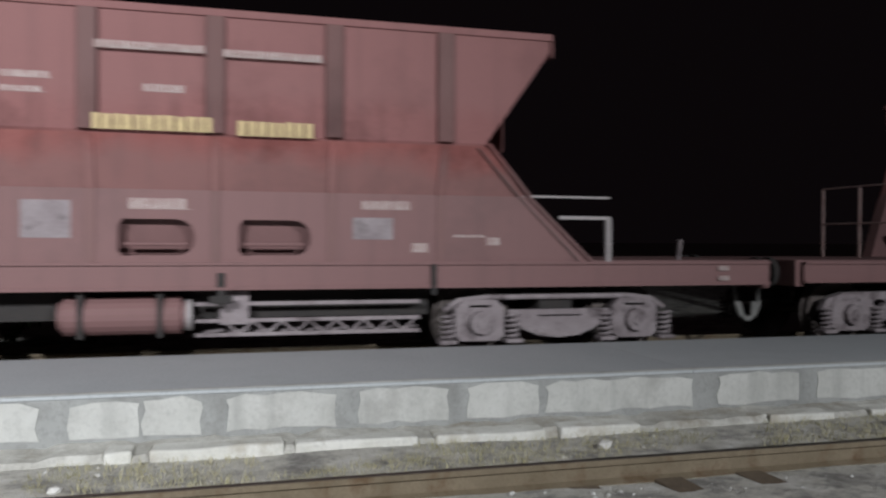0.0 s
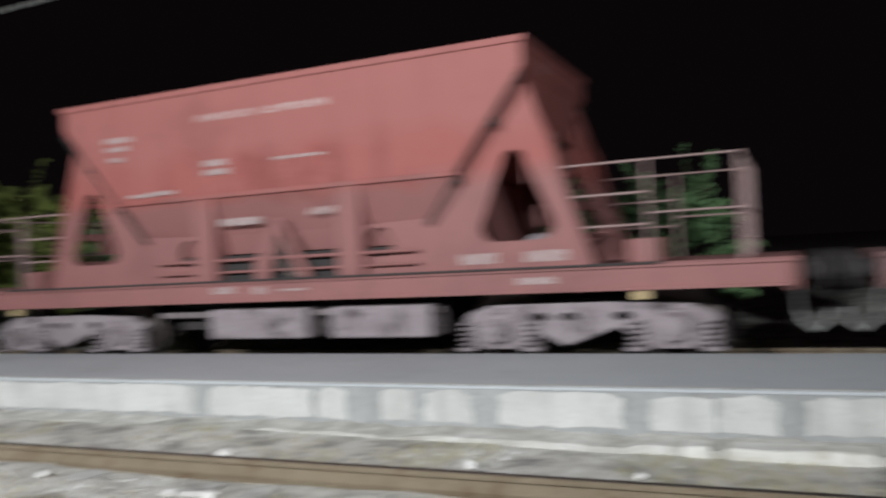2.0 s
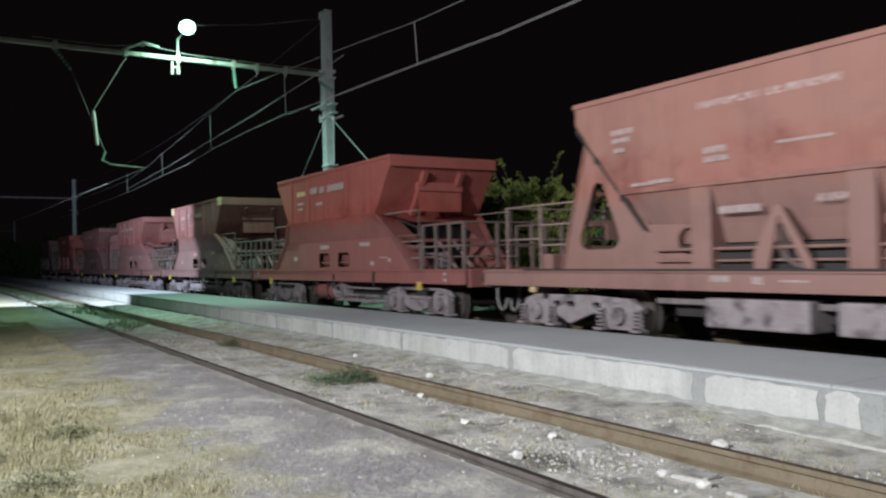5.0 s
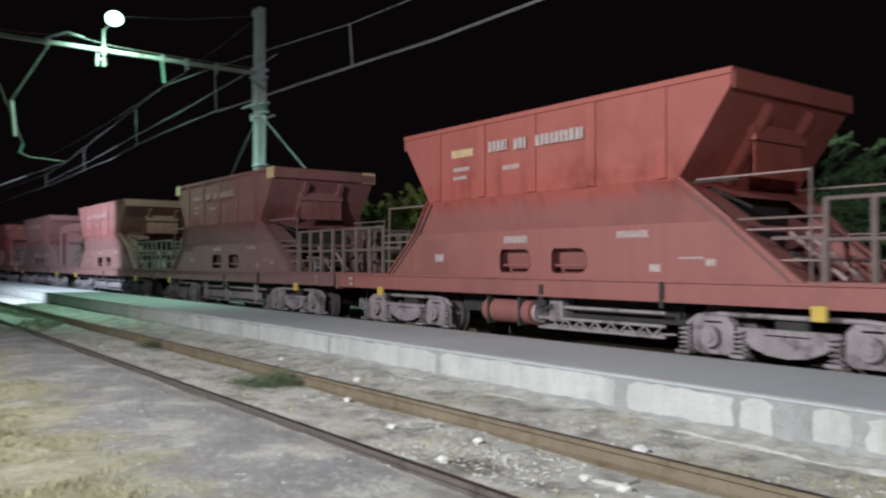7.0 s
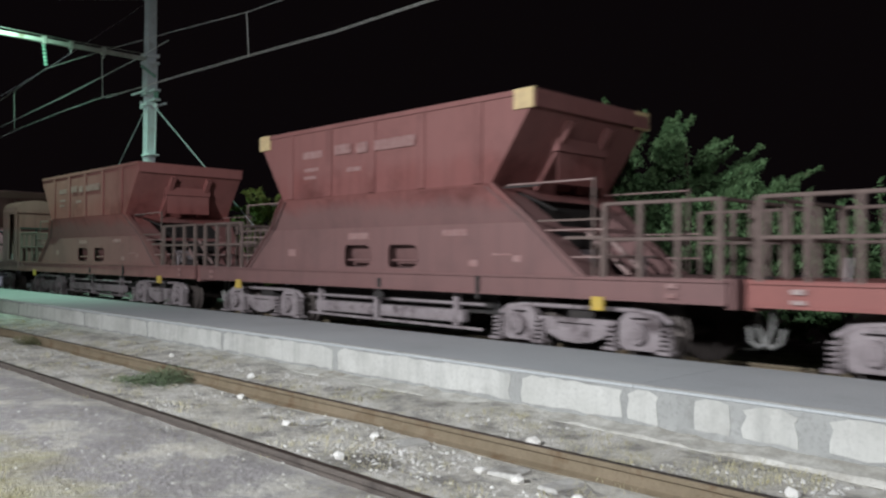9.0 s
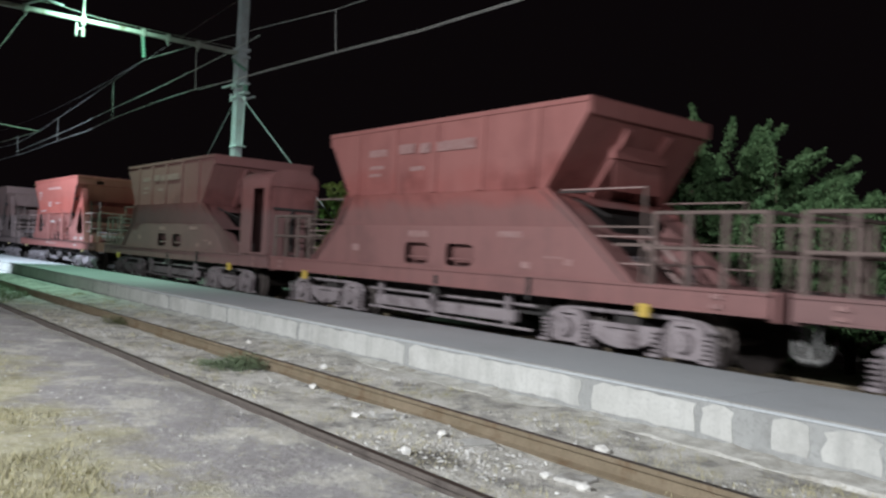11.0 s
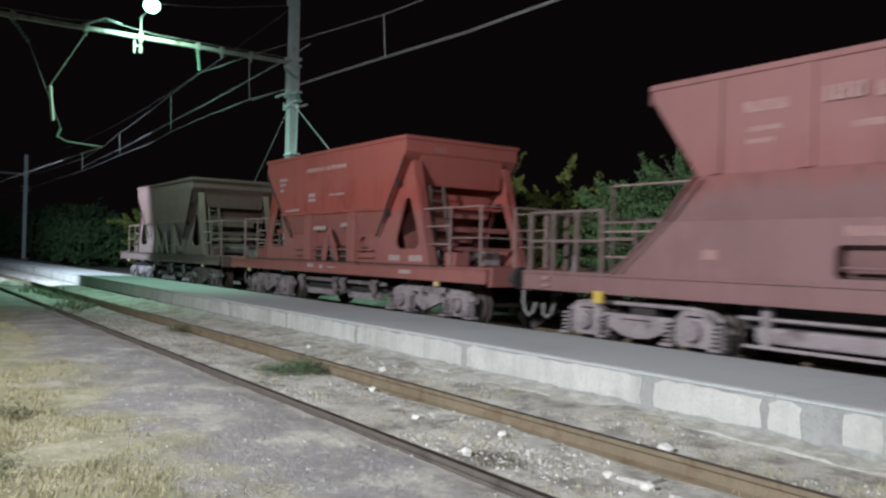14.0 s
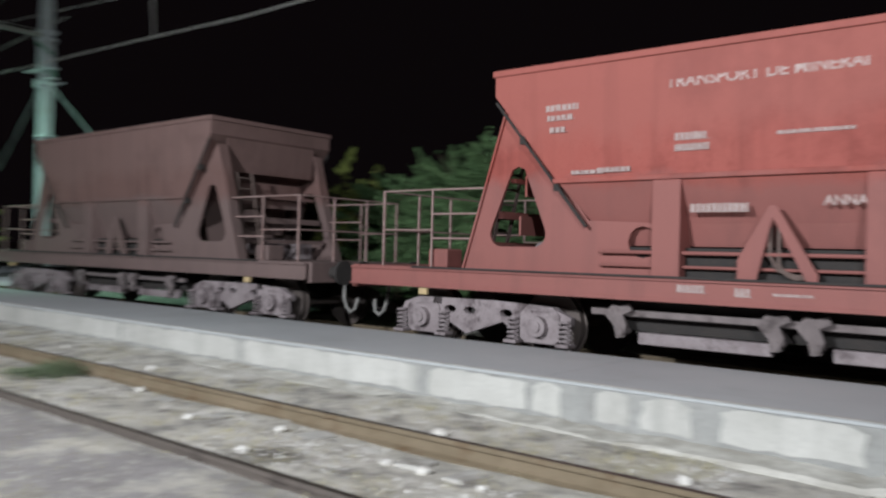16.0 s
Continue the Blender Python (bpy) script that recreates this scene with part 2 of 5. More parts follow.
def ground_material():
    m, n, l = nodes_of("station_yard_earth")
    b = n["Principled BSDF"]
    b.inputs["Roughness"].default_value = 0.95
    tc = n.new("ShaderNodeTexCoord")
    sep = n.new("ShaderNodeSeparateXYZ")
    l.new(tc.outputs["Object"], sep.inputs[0])

    def noise_at(scale, detail=6, rough=0.65):
        t = n.new("ShaderNodeTexNoise")
        t.inputs["Scale"].default_value, t.inputs["Detail"].default_value, t.inputs["Roughness"].default_value = scale, detail, rough
        l.new(tc.outputs["Object"], t.inputs["Vector"])
        return t.outputs["Fac"]

    def ramp(fac, stops):
        r = n.new("ShaderNodeValToRGB")
        e = r.color_ramp.elements
        e[0].position, e[0].color = stops[0][0], (*stops[0][1], 1)
        e[1].position, e[1].color = stops[-1][0], (*stops[-1][1], 1)
        for p, c in stops[1:-1]:
            k = e.new(p)
            k.color = (*c, 1)
        l.new(fac, r.inputs["Fac"])
        return r.outputs["Color"]

    def calc(op, a, c):
        q = n.new("ShaderNodeMath")
        q.operation = op
        for i, v in enumerate((a, c)):
            if isinstance(v, (int, float)):
                q.inputs[i].default_value = v
            else:
                l.new(v, q.inputs[i])
        return q.outputs[0]

    def step(v, low, high):
        r = n.new("ShaderNodeMapRange")
        r.inputs["From Min"].default_value, r.inputs["From Max"].default_value = low, high
        l.new(v, r.inputs["Value"])
        return r.outputs["Result"]

    def mix(f, a, c):
        q = n.new("ShaderNodeMix")
        q.data_type = "RGBA"
        l.new(f, q.inputs["Factor"])
        l.new(a, q.inputs["A"])
        l.new(c, q.inputs["B"])
        return q.outputs["Result"]

    x, y = sep.outputs[0], sep.outputs[1]
    wob = calc("MULTIPLY", calc("SUBTRACT", noise_at(1.1), 0.5), 3.0)
    earth = ramp(noise_at(2.6, 9, 0.72), [(0.34, (0.20, 0.19, 0.175)), (0.44, (0.37, 0.355, 0.33)), (0.50, (0.53, 0.51, 0.455)), (0.58, (0.63, 0.61, 0.565)), (0.67, (0.74, 0.725, 0.70))])
    path = ramp(noise_at(1.5, 9, 0.7), [(0.36, (0.28, 0.265, 0.263)), (0.52, (0.345, 0.327, 0.325)), (0.58, (0.48, 0.462, 0.425)), (0.68, (0.61, 0.585, 0.52))])
    straw = ramp(noise_at(2.0, 9, 0.72), [(0.3, (0.20, 0.185, 0.115)), (0.5, (0.38, 0.355, 0.235)), (0.7, (0.54, 0.51, 0.38))])
    # the trodden path beside the rail, the dry grass beyond it
    edge = calc("ADD", calc("ADD", calc("MULTIPLY", x, 0.03), y), wob)
    base = mix(step(calc("ADD", y, calc("MULTIPLY", wob, 0.12)), 3.05, 3.3), path, earth)
    grassy = step(edge, 1.9, 1.4)
    base = mix(grassy, base, straw)
    # fines, straw and grit lying about
    pale = n.new("ShaderNodeMix")
    pale.data_type = "RGBA"
    l.new(calc("MULTIPLY", step(noise_at(11, 8, 0.75), 0.52, 0.68), 0.55), pale.inputs["Factor"])
    l.new(base, pale.inputs["A"])
    pale.inputs["B"].default_value = (0.66, 0.63, 0.56, 1)
    dim = n.new("ShaderNodeMix")
    dim.data_type = "RGBA"
    l.new(calc("MULTIPLY", step(noise_at(17, 6, 0.8), 0.55, 0.70), 0.7), dim.inputs["Factor"])
    l.new(pale.outputs["Result"], dim.inputs["A"])
    dim.inputs["B"].default_value = (0.21, 0.195, 0.17, 1)
    base = dim.outputs["Result"]
    stains = step(noise_at(0.9, 8, 0.7), 0.56, 0.70)
    dark = n.new("ShaderNodeMix")
    dark.data_type = "RGBA"
    l.new(calc("MULTIPLY", stains, 0.55), dark.inputs["Factor"])
    l.new(base, dark.inputs["A"])
    dark.inputs["B"].default_value = (0.16, 0.145, 0.125, 1)
    # oil-soaked soil beside the near rail
    spread = calc("ADD", calc("MULTIPLY", calc("ABSOLUTE", calc("ADD", x, 4.63), 0.0), 0.6), calc("ABSOLUTE", calc("SUBTRACT", y, 3.85), 0.0))
    soil = n.new("ShaderNodeMix")
    soil.data_type = "RGBA"
    l.new(calc("MULTIPLY", step(calc("ADD", spread, calc("MULTIPLY", wob, 0.5)), 0.34, 0.06), 0.8), soil.inputs["Factor"])
    l.new(dark.outputs["Result"], soil.inputs["A"])
    soil.inputs["B"].default_value = (0.10, 0.09, 0.078, 1)
    # the far track lies in a strip of much darker ballast
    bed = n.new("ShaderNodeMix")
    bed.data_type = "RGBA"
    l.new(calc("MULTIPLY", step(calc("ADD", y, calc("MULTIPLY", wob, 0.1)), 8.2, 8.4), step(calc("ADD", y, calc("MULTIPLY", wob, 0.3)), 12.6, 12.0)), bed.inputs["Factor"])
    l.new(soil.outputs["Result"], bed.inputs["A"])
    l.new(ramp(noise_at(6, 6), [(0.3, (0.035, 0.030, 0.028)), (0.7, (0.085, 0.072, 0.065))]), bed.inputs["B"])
    l.new(bed.outputs["Result"], b.inputs["Base Color"])
    bump = n.new("ShaderNodeBump")
    bump.inputs["Strength"].default_value, bump.inputs["Distance"].default_value = 0.85, 0.035
    l.new(noise_at(22, 8, 0.7), bump.inputs["Height"])
    l.new(bump.outputs["Normal"], b.inputs["Normal"])
    return m


def build_ground():
    xs = [-3000, -1000, -400, -200, -120, -80] + list(np.arange(-60, -14, 0.5)) + list(np.arange(-14, 8, 0.14)) + list(np.arange(8, 20, 0.6)) + [30, 60, 120, 400, 1000, 3000]
    ys = [-3000, -800, -200, -60, -20, -8, -4] + list(np.arange(-2.5, 6.6, 0.14)) + [7, 7.6, 8, 8.3, 8.6, 9.5, 11, 13, 18, 30, 80, 300, 1000, 3000]
    v = [(x, y, ground_height(x, y)) for x in xs for y in ys]
    k = len(ys)
    f = [(i * k + j, (i + 1) * k + j, (i + 1) * k + j + 1, i * k + j + 1) for i in range(len(xs) - 1) for j in range(k - 1)]
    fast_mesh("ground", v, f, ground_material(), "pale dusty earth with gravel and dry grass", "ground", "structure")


build_ground()


# ---- the two tracks ----
def rail_profile():
    half = [(0.0, -0.155), (0.07, -0.155), (0.07, -0.143), (0.012, -0.122), (0.009, -0.045), (0.036, -0.034), (0.036, -0.008), (0.028, 0.0)]
    return half + [(-a, b) for a, b in half[::-1][:-1]]


def build_rail(y, x0, x1, label, top=0.0, steel=None):
    thing = empty("rail", label, "rail", "rails of the yard", "structure")
    bm = bmesh.new()
    pr = rail_profile()
    a = [bm.verts.new((x0, y + p, top + q)) for p, q in pr]
    b = [bm.verts.new((x1, y + p, top + q)) for p, q in pr]
    for i in range(len(pr)):
        bm.faces.new((a[i], a[(i + 1) % len(pr)], b[(i + 1) % len(pr)], b[i]))
    part("rail_body", bm, steel or M_RAILTOP, thing)
    part("running_surface", boxes((x0, x1, y - 0.026, y + 0.026, top + 0.0, top + 0.003)), M_RAILHEAD, thing, "dark polished running surface")
    return thing


for yy, lab in ((RAIL_A, "rusty rail sunk in trodden earth"), (RAIL_B, "rusty brown rail beside the platform")):
    build_rail(yy, -220, 60, lab, steel=M_RAILOLD if yy == RAIL_A else M_RAILTOP)
for yy in (TRACK_Y - 0.75, TRACK_Y + 0.75):
    build_rail(yy, -220, 60, "rail of the far track under the train")


def build_sleepers():
    first = None
    me = None
    for i in range(60):
        x = 9.0 - i * 0.62
        if me is None:
            bm = boxes((-0.11, 0.11, -1.2, 1.2, -0.12, 0.0), bevel=0.015)
            me = bpy.data.meshes.new("sleeper")
            bm.to_mesh(me)
            bm.free()
            me.materials.append(M_SLEEPER)
        ob = tagged(new("sleeper", me), "old timber sleeper sunk in pale ballast", "sleeper", "sleepers of the near track", "structure")
        ob.location = (x, 4.0 + random.uniform(-0.03, 0.03), (-0.14 if x > 0.5 else -0.17) + random.uniform(-0.012, 0.006))
        ob.rotation_euler = (0, 0, random.uniform(-0.02, 0.02))


build_sleepers()


def build_sleeper_heads():
    rnd = random.Random(31)
    for i in range(22):
        x = -1.65 - i * 0.56 + rnd.uniform(-0.05, 0.05)
        w, d = rnd.uniform(0.09, 0.13), rnd.uniform(0.12, 0.19)
        bm = boxes((-w, w, -d, d, -0.10, 0.0), bevel=0.018)
        bmesh.ops.subdivide_edges(bm, edges=bm.edges[:], cuts=1, use_grid_fill=True)
        seed = Vector((i * 7.0, 0, 0))
        for v in bm.verts:
            v.co += noise.noise_vector(v.co * 7 + seed) * 0.022
        me = bpy.data.meshes.new("sleeper_head")
        bm.to_mesh(me)
        bm.free()
        me.materials.append(M_HEAD)
        ob = tagged(new("sleeper_head", me), "chipped pale concrete sleeper head half buried in ballast", "sleeper", "sleeper heads of the near track", "structure")
        ob.location = (x, 4.42 + rnd.uniform(-0.05, 0.03), -0.14 + rnd.uniform(-0.02, 0.02))
        ob.rotation_euler = (rnd.uniform(-0.06, 0.06), rnd.uniform(-0.06, 0.06), rnd.uniform(-0.2, 0.2))


build_sleeper_heads()


# ---- the platform between the tracks ----
def build_platform():
    p = empty("platform", "low concrete platform with flaking whitewashed wall between the tracks", "platform", "", "structure")
    part("wall", boxes((-200, 60, WALL_Y, FAR_Y - 0.05, -0.35, DECK - 0.03)), M_WALL, p)
    # the deck as slabs with fine joints and a slightly worn lip
    x = -200.0
    while x < 60:
        w = 20.0 if x < -60 or x > 12 else 8.0
        part("deck_slab", boxes((x + 0.0015, x + w - 0.0015, WALL_Y - 0.012, FAR_Y, DECK - 0.03, DECK + random.uniform(-0.001, 0.001)), bevel=0.008), M_CONC, p)
        x += w
    x = -60.0
    while x < 20:
        w = random.uniform(1.4, 2.6)
        part("edge_strip", boxes((x, x + w - 0.004, WALL_Y - 0.02 + random.uniform(-0.004, 0.004), WALL_Y + random.uniform(0.03, 0.06), DECK + 0.004, DECK + 0.010), bevel=0.003), M_WASH, p, "worn pale edge strip")
        x += w
    # whitewashed panels with bare cement between them
    runs = [(-60, -44.9), (-44.84, -31.0), (-30.95, -21.2), (-21.13, -17.0), (-16.94, -14.05), (-13.98, -11.36), (-11.3, -8.5), (-8.38, -5.46), (-5.3, -4.12), (-4.06, -3.75), (-3.40, -3.10), (-2.98, -2.54), (-2.31, -1.27), (-1.07, -0.60), (-0.57, -0.16), (0.02, 0.85), (1.03, 1.76), (1.92, 2.54), (2.60, 4.0), (4.26, 5.10), (5.3, 6.6), (6.9, 8.1), (8.4, 9.8), (10.1, 12)]
    for a, b in runs:
        w, pts = b - a, []
        n = max(3, int(w / 0.13))
        lo, hi = -0.055, DECK - 0.032
        for k in range(n + 1):
            pts.append((a + w * k / n, lo + random.uniform(0, 0.03)))
        for k in range(1, 3):
            pts.append((b + random.uniform(-0.03, 0.02), lo + (hi - lo) * k / 3))
        for k in range(n, -1, -1):
            pts.append((a + w * k / n, hi - random.uniform(0, 0.03) - (0.03 if k in (0, n) else 0)))
        for k in range(2, 0, -1):
            pts.append((a + random.uniform(-0.02, 0.03), lo + (hi - lo) * k / 3))
        part("whitewash_panel", plate(bmesh.new(), pts, [], WALL_Y - 0.006, 0.012), M_WASH, p)
    # the low step at the wall's foot
    part("footing", boxes((-200, -24, WALL_Y - 0.26, WALL_Y + 0.05, -0.4, -0.10), bevel=0.01), M_WASH, p)
    verts, faces, k = [], [], 0
    for i in range(421):
        x = -24.0 + i * 0.09
        n1, n2 = noise.noise(Vector((x * 1.7, 2, 0))), noise.noise(Vector((x * 6.0, 8, 0)))
        front, top = WALL_Y - 0.27 + 0.05 * n1 + 0.03 * n2, -0.095 + 0.03 * n1 + 0.02 * n2
        ring = [(front - 0.05, -0.40), (front - 0.04, top - 0.05), (front, top - 0.008), (front + 0.09, top + 0.006 * n1), (WALL_Y - 0.02, top + 0.02 + 0.02 * n2), (WALL_Y + 0.04, top + 0.02)]
        verts += [(x, a, b) for a, b in ring]
        if i:
            faces += [(k - 6 + j, k + j, k + j + 1, k - 5 + j) for j in range(5)]
        k += 6
    me = bpy.data.meshes.new("rough_footing")
    me.from_pydata(verts, [], [f[::-1] for f in faces])
    me.materials.append(M_FOOT)
    tagged(new("rough_footing", me), "broken earth-stained whitewashed footing").parent = p
    kerbs = [(-0.80, -0.62), (-0.50, 0.43), (0.51, 1.43), (1.57, 2.48), (2.60, 3.3), (4.56, 5.21), (5.6, 6.5), (6.7, 7.6)]
    for a, b in kerbs:
        bm = boxes((a, b, WALL_Y - 0.335, WALL_Y - 0.10, -0.2, -0.074 + random.uniform(-0.02, 0.004)), bevel=0.02)
        bmesh.ops.subdivide_edges(bm, edges=bm.edges[:], cuts=2, use_grid_fill=True)
        for v in bm.verts:
            v.co += Vector((noise.noise(v.co * 9), noise.noise(v.co * 9 + Vector((5, 0, 0))), noise.noise(v.co * 9 + Vector((0, 5, 0))))) * 0.014
        part("kerb_stone", bm, M_KERB, p, "whitewashed kerb stone with chipped edges")


build_platform()


# ---- loose stones, ballast and grass ----
def stone_mesh(bm, place, size, squash=0.6):
    d = bmesh.ops.create_icosphere(bm, subdivisions=1, radius=1.0)["verts"]
    spin = Euler((random.uniform(0, 3), random.uniform(0, 3), random.uniform(0, 6))).to_matrix()
    seed = Vector((random.uniform(0, 50), 0, 0))
    for v in d:
        c = spin @ (v.co * (1 + 0.5 * noise.noise(v.co * 1.3 + seed)))
        v.co = Vector(place) + Vector((c.x * size, c.y * size * 0.8, c.z * size * squash))


def build_stones():
    for x, y, s, lab in ((-5.30, 4.38, 0.055, "small white stone lying on ballast"), (-4.32, 5.28, 0.075, "white stone lying beside the rail"), (-3.66, 4.30, 0.06, "large white stone lying on ballast"), (-7.86, 4.60, 0.06, "small white stone lying on ballast"), (-4.0, 4.30, 0.065, "flat grey stone slab on ballast"), (-3.09, 4.22, 0.045, "pale stone lying on ballast"), (-6.2, 4.1, 0.05, "small white stone lying on ballast"), (-4.9, 3.7, 0.06, "pale stone lying on ballast"), (-2.2, 5.35, 0.06, "white stone lying beside the rail"), (2.8, 5.6, 0.07, "white stone lying beside the rail"), (-1.0, 5.4, 0.05, "white stone lying beside the rail"), (-9.0, 5.4, 0.06, "white stone lying beside the rail"), (-11.6, 5.6, 0.06, "white stone lying beside the rail")):
        bm = bmesh.new()
        stone_mesh(bm, (0, 0, 0), s, 0.45 if "slab" in lab else 0.65)
        me = bpy.data.meshes.new("stone")
        bm.to_mesh(me)
        bm.free()
        me.materials.append(M_STONE)
        ob = tagged(new("stone", me), lab, "stone", "stones on the ballast")
        ob.location = (x, y, ground_height(x, y) + s * 0.3)
    ico = bmesh.new()
    bmesh.ops.create_icosphere(ico, subdivisions=1, radius=1.0)
    bv, bf = [v.co.copy() for v in ico.verts], [[v.index for v in f.verts] for f in ico.faces]
    ico.free()
    rnd = random.Random(5)

    def scatter(name, count, spot, low, high, material, label):
        verts, faces = [], []
        for _ in range(count):
            x, y = spot()
            if name == "ballast" and noise.noise(Vector((x * 0.7, y * 1.6, 6))) < rnd.uniform(-0.25, 0.2):
                continue
            s = low + (high - low) * rnd.random() ** 2.5
            e = Euler((rnd.uniform(0, 3), rnd.uniform(0, 3), rnd.uniform(0, 6))).to_matrix()
            q = Vector((rnd.uniform(0, 90), 0, 0))
            z = ground_height(x, y) + s * 0.15
            o = len(verts)
            for c in bv:
                d = e @ (c * (1 + 0.55 * noise.noise(c * 1.4 + q)))
                verts.append((x + d.x * s, y + d.y * s, z + d.z * s * 0.6))
            faces += [[o + i for i in f] for f in bf]
        fast_mesh(name, verts, faces, material, label, "ballast", "stuff")

    scatter("ballast", 7600, lambda: (-2.0 - 26 * rnd.random() ** 1.6 + rnd.uniform(-1, 9) * (rnd.random() < 0.3), rnd.gauss(4.15, 0.32) if rnd.random() < 0.75 else rnd.uniform(4.9, 5.9)), 0.006, 0.022, M_BALL, "pale crushed stone between the rails")
    scatter("gravel", 900, lambda: (-1.5 - 16 * rnd.random() ** 1.4 + 8 * (rnd.random() < 0.15), rnd.uniform(0.8, 3.2)), 0.004, 0.014, M_BALL, "white grit scattered over the trodden path")


build_stones()


def build_grass():
    rnd = random.Random(8)
    verts, faces = [], []

    def blade(x, y, z, h, lean, w):
        a = rnd.uniform(0, math.tau)
        dx, dy = math.cos(a), math.sin(a)
        o = len(verts)
        sx, sy = -dy * w, dx * w
        verts.extend([(x - sx, y - sy, z), (x + sx, y + sy, z), (x + dx * lean * 0.4 + sx * 0.7, y + dy * lean * 0.4 + sy * 0.7, z + h * 0.6), (x + dx * lean * 0.4 - sx * 0.7, y + dy * lean * 0.4 - sy * 0.7, z + h * 0.6), (x + dx * lean, y + dy * lean, z + h)])
        faces.extend([(o, o + 1, o + 2, o + 3), (o + 3, o + 2, o + 4)])

    def patch(count, spot, high, keep=0.0):
        for _ in range(count):
            x, y = spot()
            if noise.noise(Vector((x * 0.9, y * 0.9, 9))) < keep:
                continue
            z = ground_height(x, y) - 0.005
            for _ in range(7):
                h = high * rnd.uniform(0.4, 1.0)
                blade(x + rnd.gauss(0, 0.03), y + rnd.gauss(0, 0.03), z, h, h * rnd.uniform(0.3, 1.3), rnd.uniform(0.0015, 0.003))

    def field():
        x = -3.0 - 22 * rnd.random() ** 1.3
        return x, min(rnd.uniform(-0.6, 1.3) + max(0, -0.08 * x) * rnd.random(), 1.9)

    patch(11000, field, 0.065, -0.16)
    patch(420, lambda: (rnd.uniform(-9, -4.4), rnd.uniform(-0.5, 0.9)), 0.17, 0.12)
    # straw lying flat on the path and among the stones
    for _ in range(11000):
        x, y = -2.5 - 17 * rnd.random() ** 1.3, rnd.uniform(0.8, 6.0)
        if abs(y - RAIL_A) > 0.09 and abs(y - RAIL_B) > 0.09 and noise.noise(Vector((x * 0.8, y * 0.8, 4))) > -0.1:
            blade(x, y, ground_height(x, y) + 0.004, rnd.uniform(0.0, 0.02), rnd.uniform(0.04, 0.12), rnd.uniform(0.0012, 0.0025))
    fast_mesh("dry_grass", verts, faces, M_STRAW, "bleached dry grass beside the trodden path", "grass", "stuff")
    verts, faces = [], []
    patch(1500, lambda: (rnd.uniform(-24, 8), rnd.uniform(4.95, 5.95)), 0.07, 0.0)
    patch(1100, lambda: (rnd.uniform(-3, 8), rnd.uniform(5.2, 5.97)), 0.06, -0.15)
    patch(900, lambda: (rnd.uniform(-20, 0), rnd.gauss(4.0, 0.4)), 0.06, 0.05)
    fast_mesh("track_grass", verts, faces, M_STRAW, "short dry grass along the rails", "grass", "stuff")
    verts, faces = [], []
    def herb(cx, cy, sx, sy, high, count):
        """A low leafy clump: small leaves along stems that fan out from the root."""
        for _ in range(count):
            x, y = rnd.gauss(cx, sx), rnd.gauss(cy, sy)
            z = ground_height(x, y)
            a, lift = rnd.uniform(0, math.tau), high * rnd.uniform(0.35, 1.0) * math.exp(-((x - cx) / (2.2 * sx)) ** 2)
            for k in range(7):
                f = (k + 1) / 7
                blade(x + math.cos(a) * 0.09 * f + rnd.gauss(0, 0.012), y + math.sin(a) * 0.09 * f + rnd.gauss(0, 0.012), z + lift * f ** 0.7, rnd.uniform(-0.005, 0.018), rnd.uniform(0.018, 0.04), rnd.uniform(0.004, 0.009))

    herb(-9.45, 4.50, 0.20, 0.13, 0.20, 420)
    herb(-9.55, 4.22, 0.24, 0.13, 0.09, 260)
    fast_mesh("weed", verts, faces, M_WEED, "low green leafy weed growing against the rail", "weed")
    verts, faces = [], []
    herb(-14.9, 4.56, 0.16, 0.10, 0.18, 220)
    fast_mesh("weed", verts, faces, M_DIMWEED, "small dark withered weed against the rail", "weed")
    verts, faces = [], []
    for cx, cy, r in ((-5.9, 0.55, 0.16), (-6.9, 0.2, 0.2), (-8.6, 0.35, 0.12), (-7.6, 0.9, 0.1)):
        herb(cx, cy, r, r * 0.8, 0.10, 130)
    fast_mesh("green_weeds", verts, faces, M_DIMWEED, "low olive weeds in the dry grass", "weed", "stuff")
    verts, faces = [], []
    for _ in range(2600):
        x, y = rnd.uniform(-70, -19), rnd.gauss(4.1, 0.45)
        if noise.noise(Vector((x * 0.3, y, 2))) > (-0.05 if x < -28 else 0.12):
            for _ in range(4):
                h = rnd.uniform(0.05, 0.16)
                blade(x + rnd.gauss(0, 0.05), y + rnd.gauss(0, 0.05), ground_height(x, y), h, h * rnd.uniform(0.3, 1.2), rnd.uniform(0.006, 0.014))
    fast_mesh("green_weeds", verts, faces, M_WEED, "green weeds between the far rails", "weed", "stuff")


build_grass()


# ---- gantries, wires and the lamp ----
POLES = ((-27.2, 12.2), (-87.8, 11.7), (-168.0, 12.2))


def mast(thing, y, height, far=False):
    """An H-section steel mast with a base."""
    bm = boxes((-0.16, -0.135, y - 0.15, y + 0.15, -0.3, height), (0.135, 0.16, y - 0.15, y + 0.15, -0.3, height), (-0.134, 0.134, y - 0.012, y + 0.012, -0.3, height))
    part("mast", bm, M_POLE, thing)
    part("mast_base", boxes((-0.35, 0.35, y - 0.35, y + 0.35, -0.35, 0.05), bevel=0.03), M_WALL, thing, "concrete mast foundation")


def insulator(bm, a, b, n=6, r=0.06):
    a, b = Vector(a), Vector(b)
    tube(bm, a, b, 0.018)
    for k in range(n):
        p = a.lerp(b, (k + 0.5) / n)
        w = (b - a).normalized() * 0.025
        tube(bm, p - w, p + w, r, 10)
    return bm


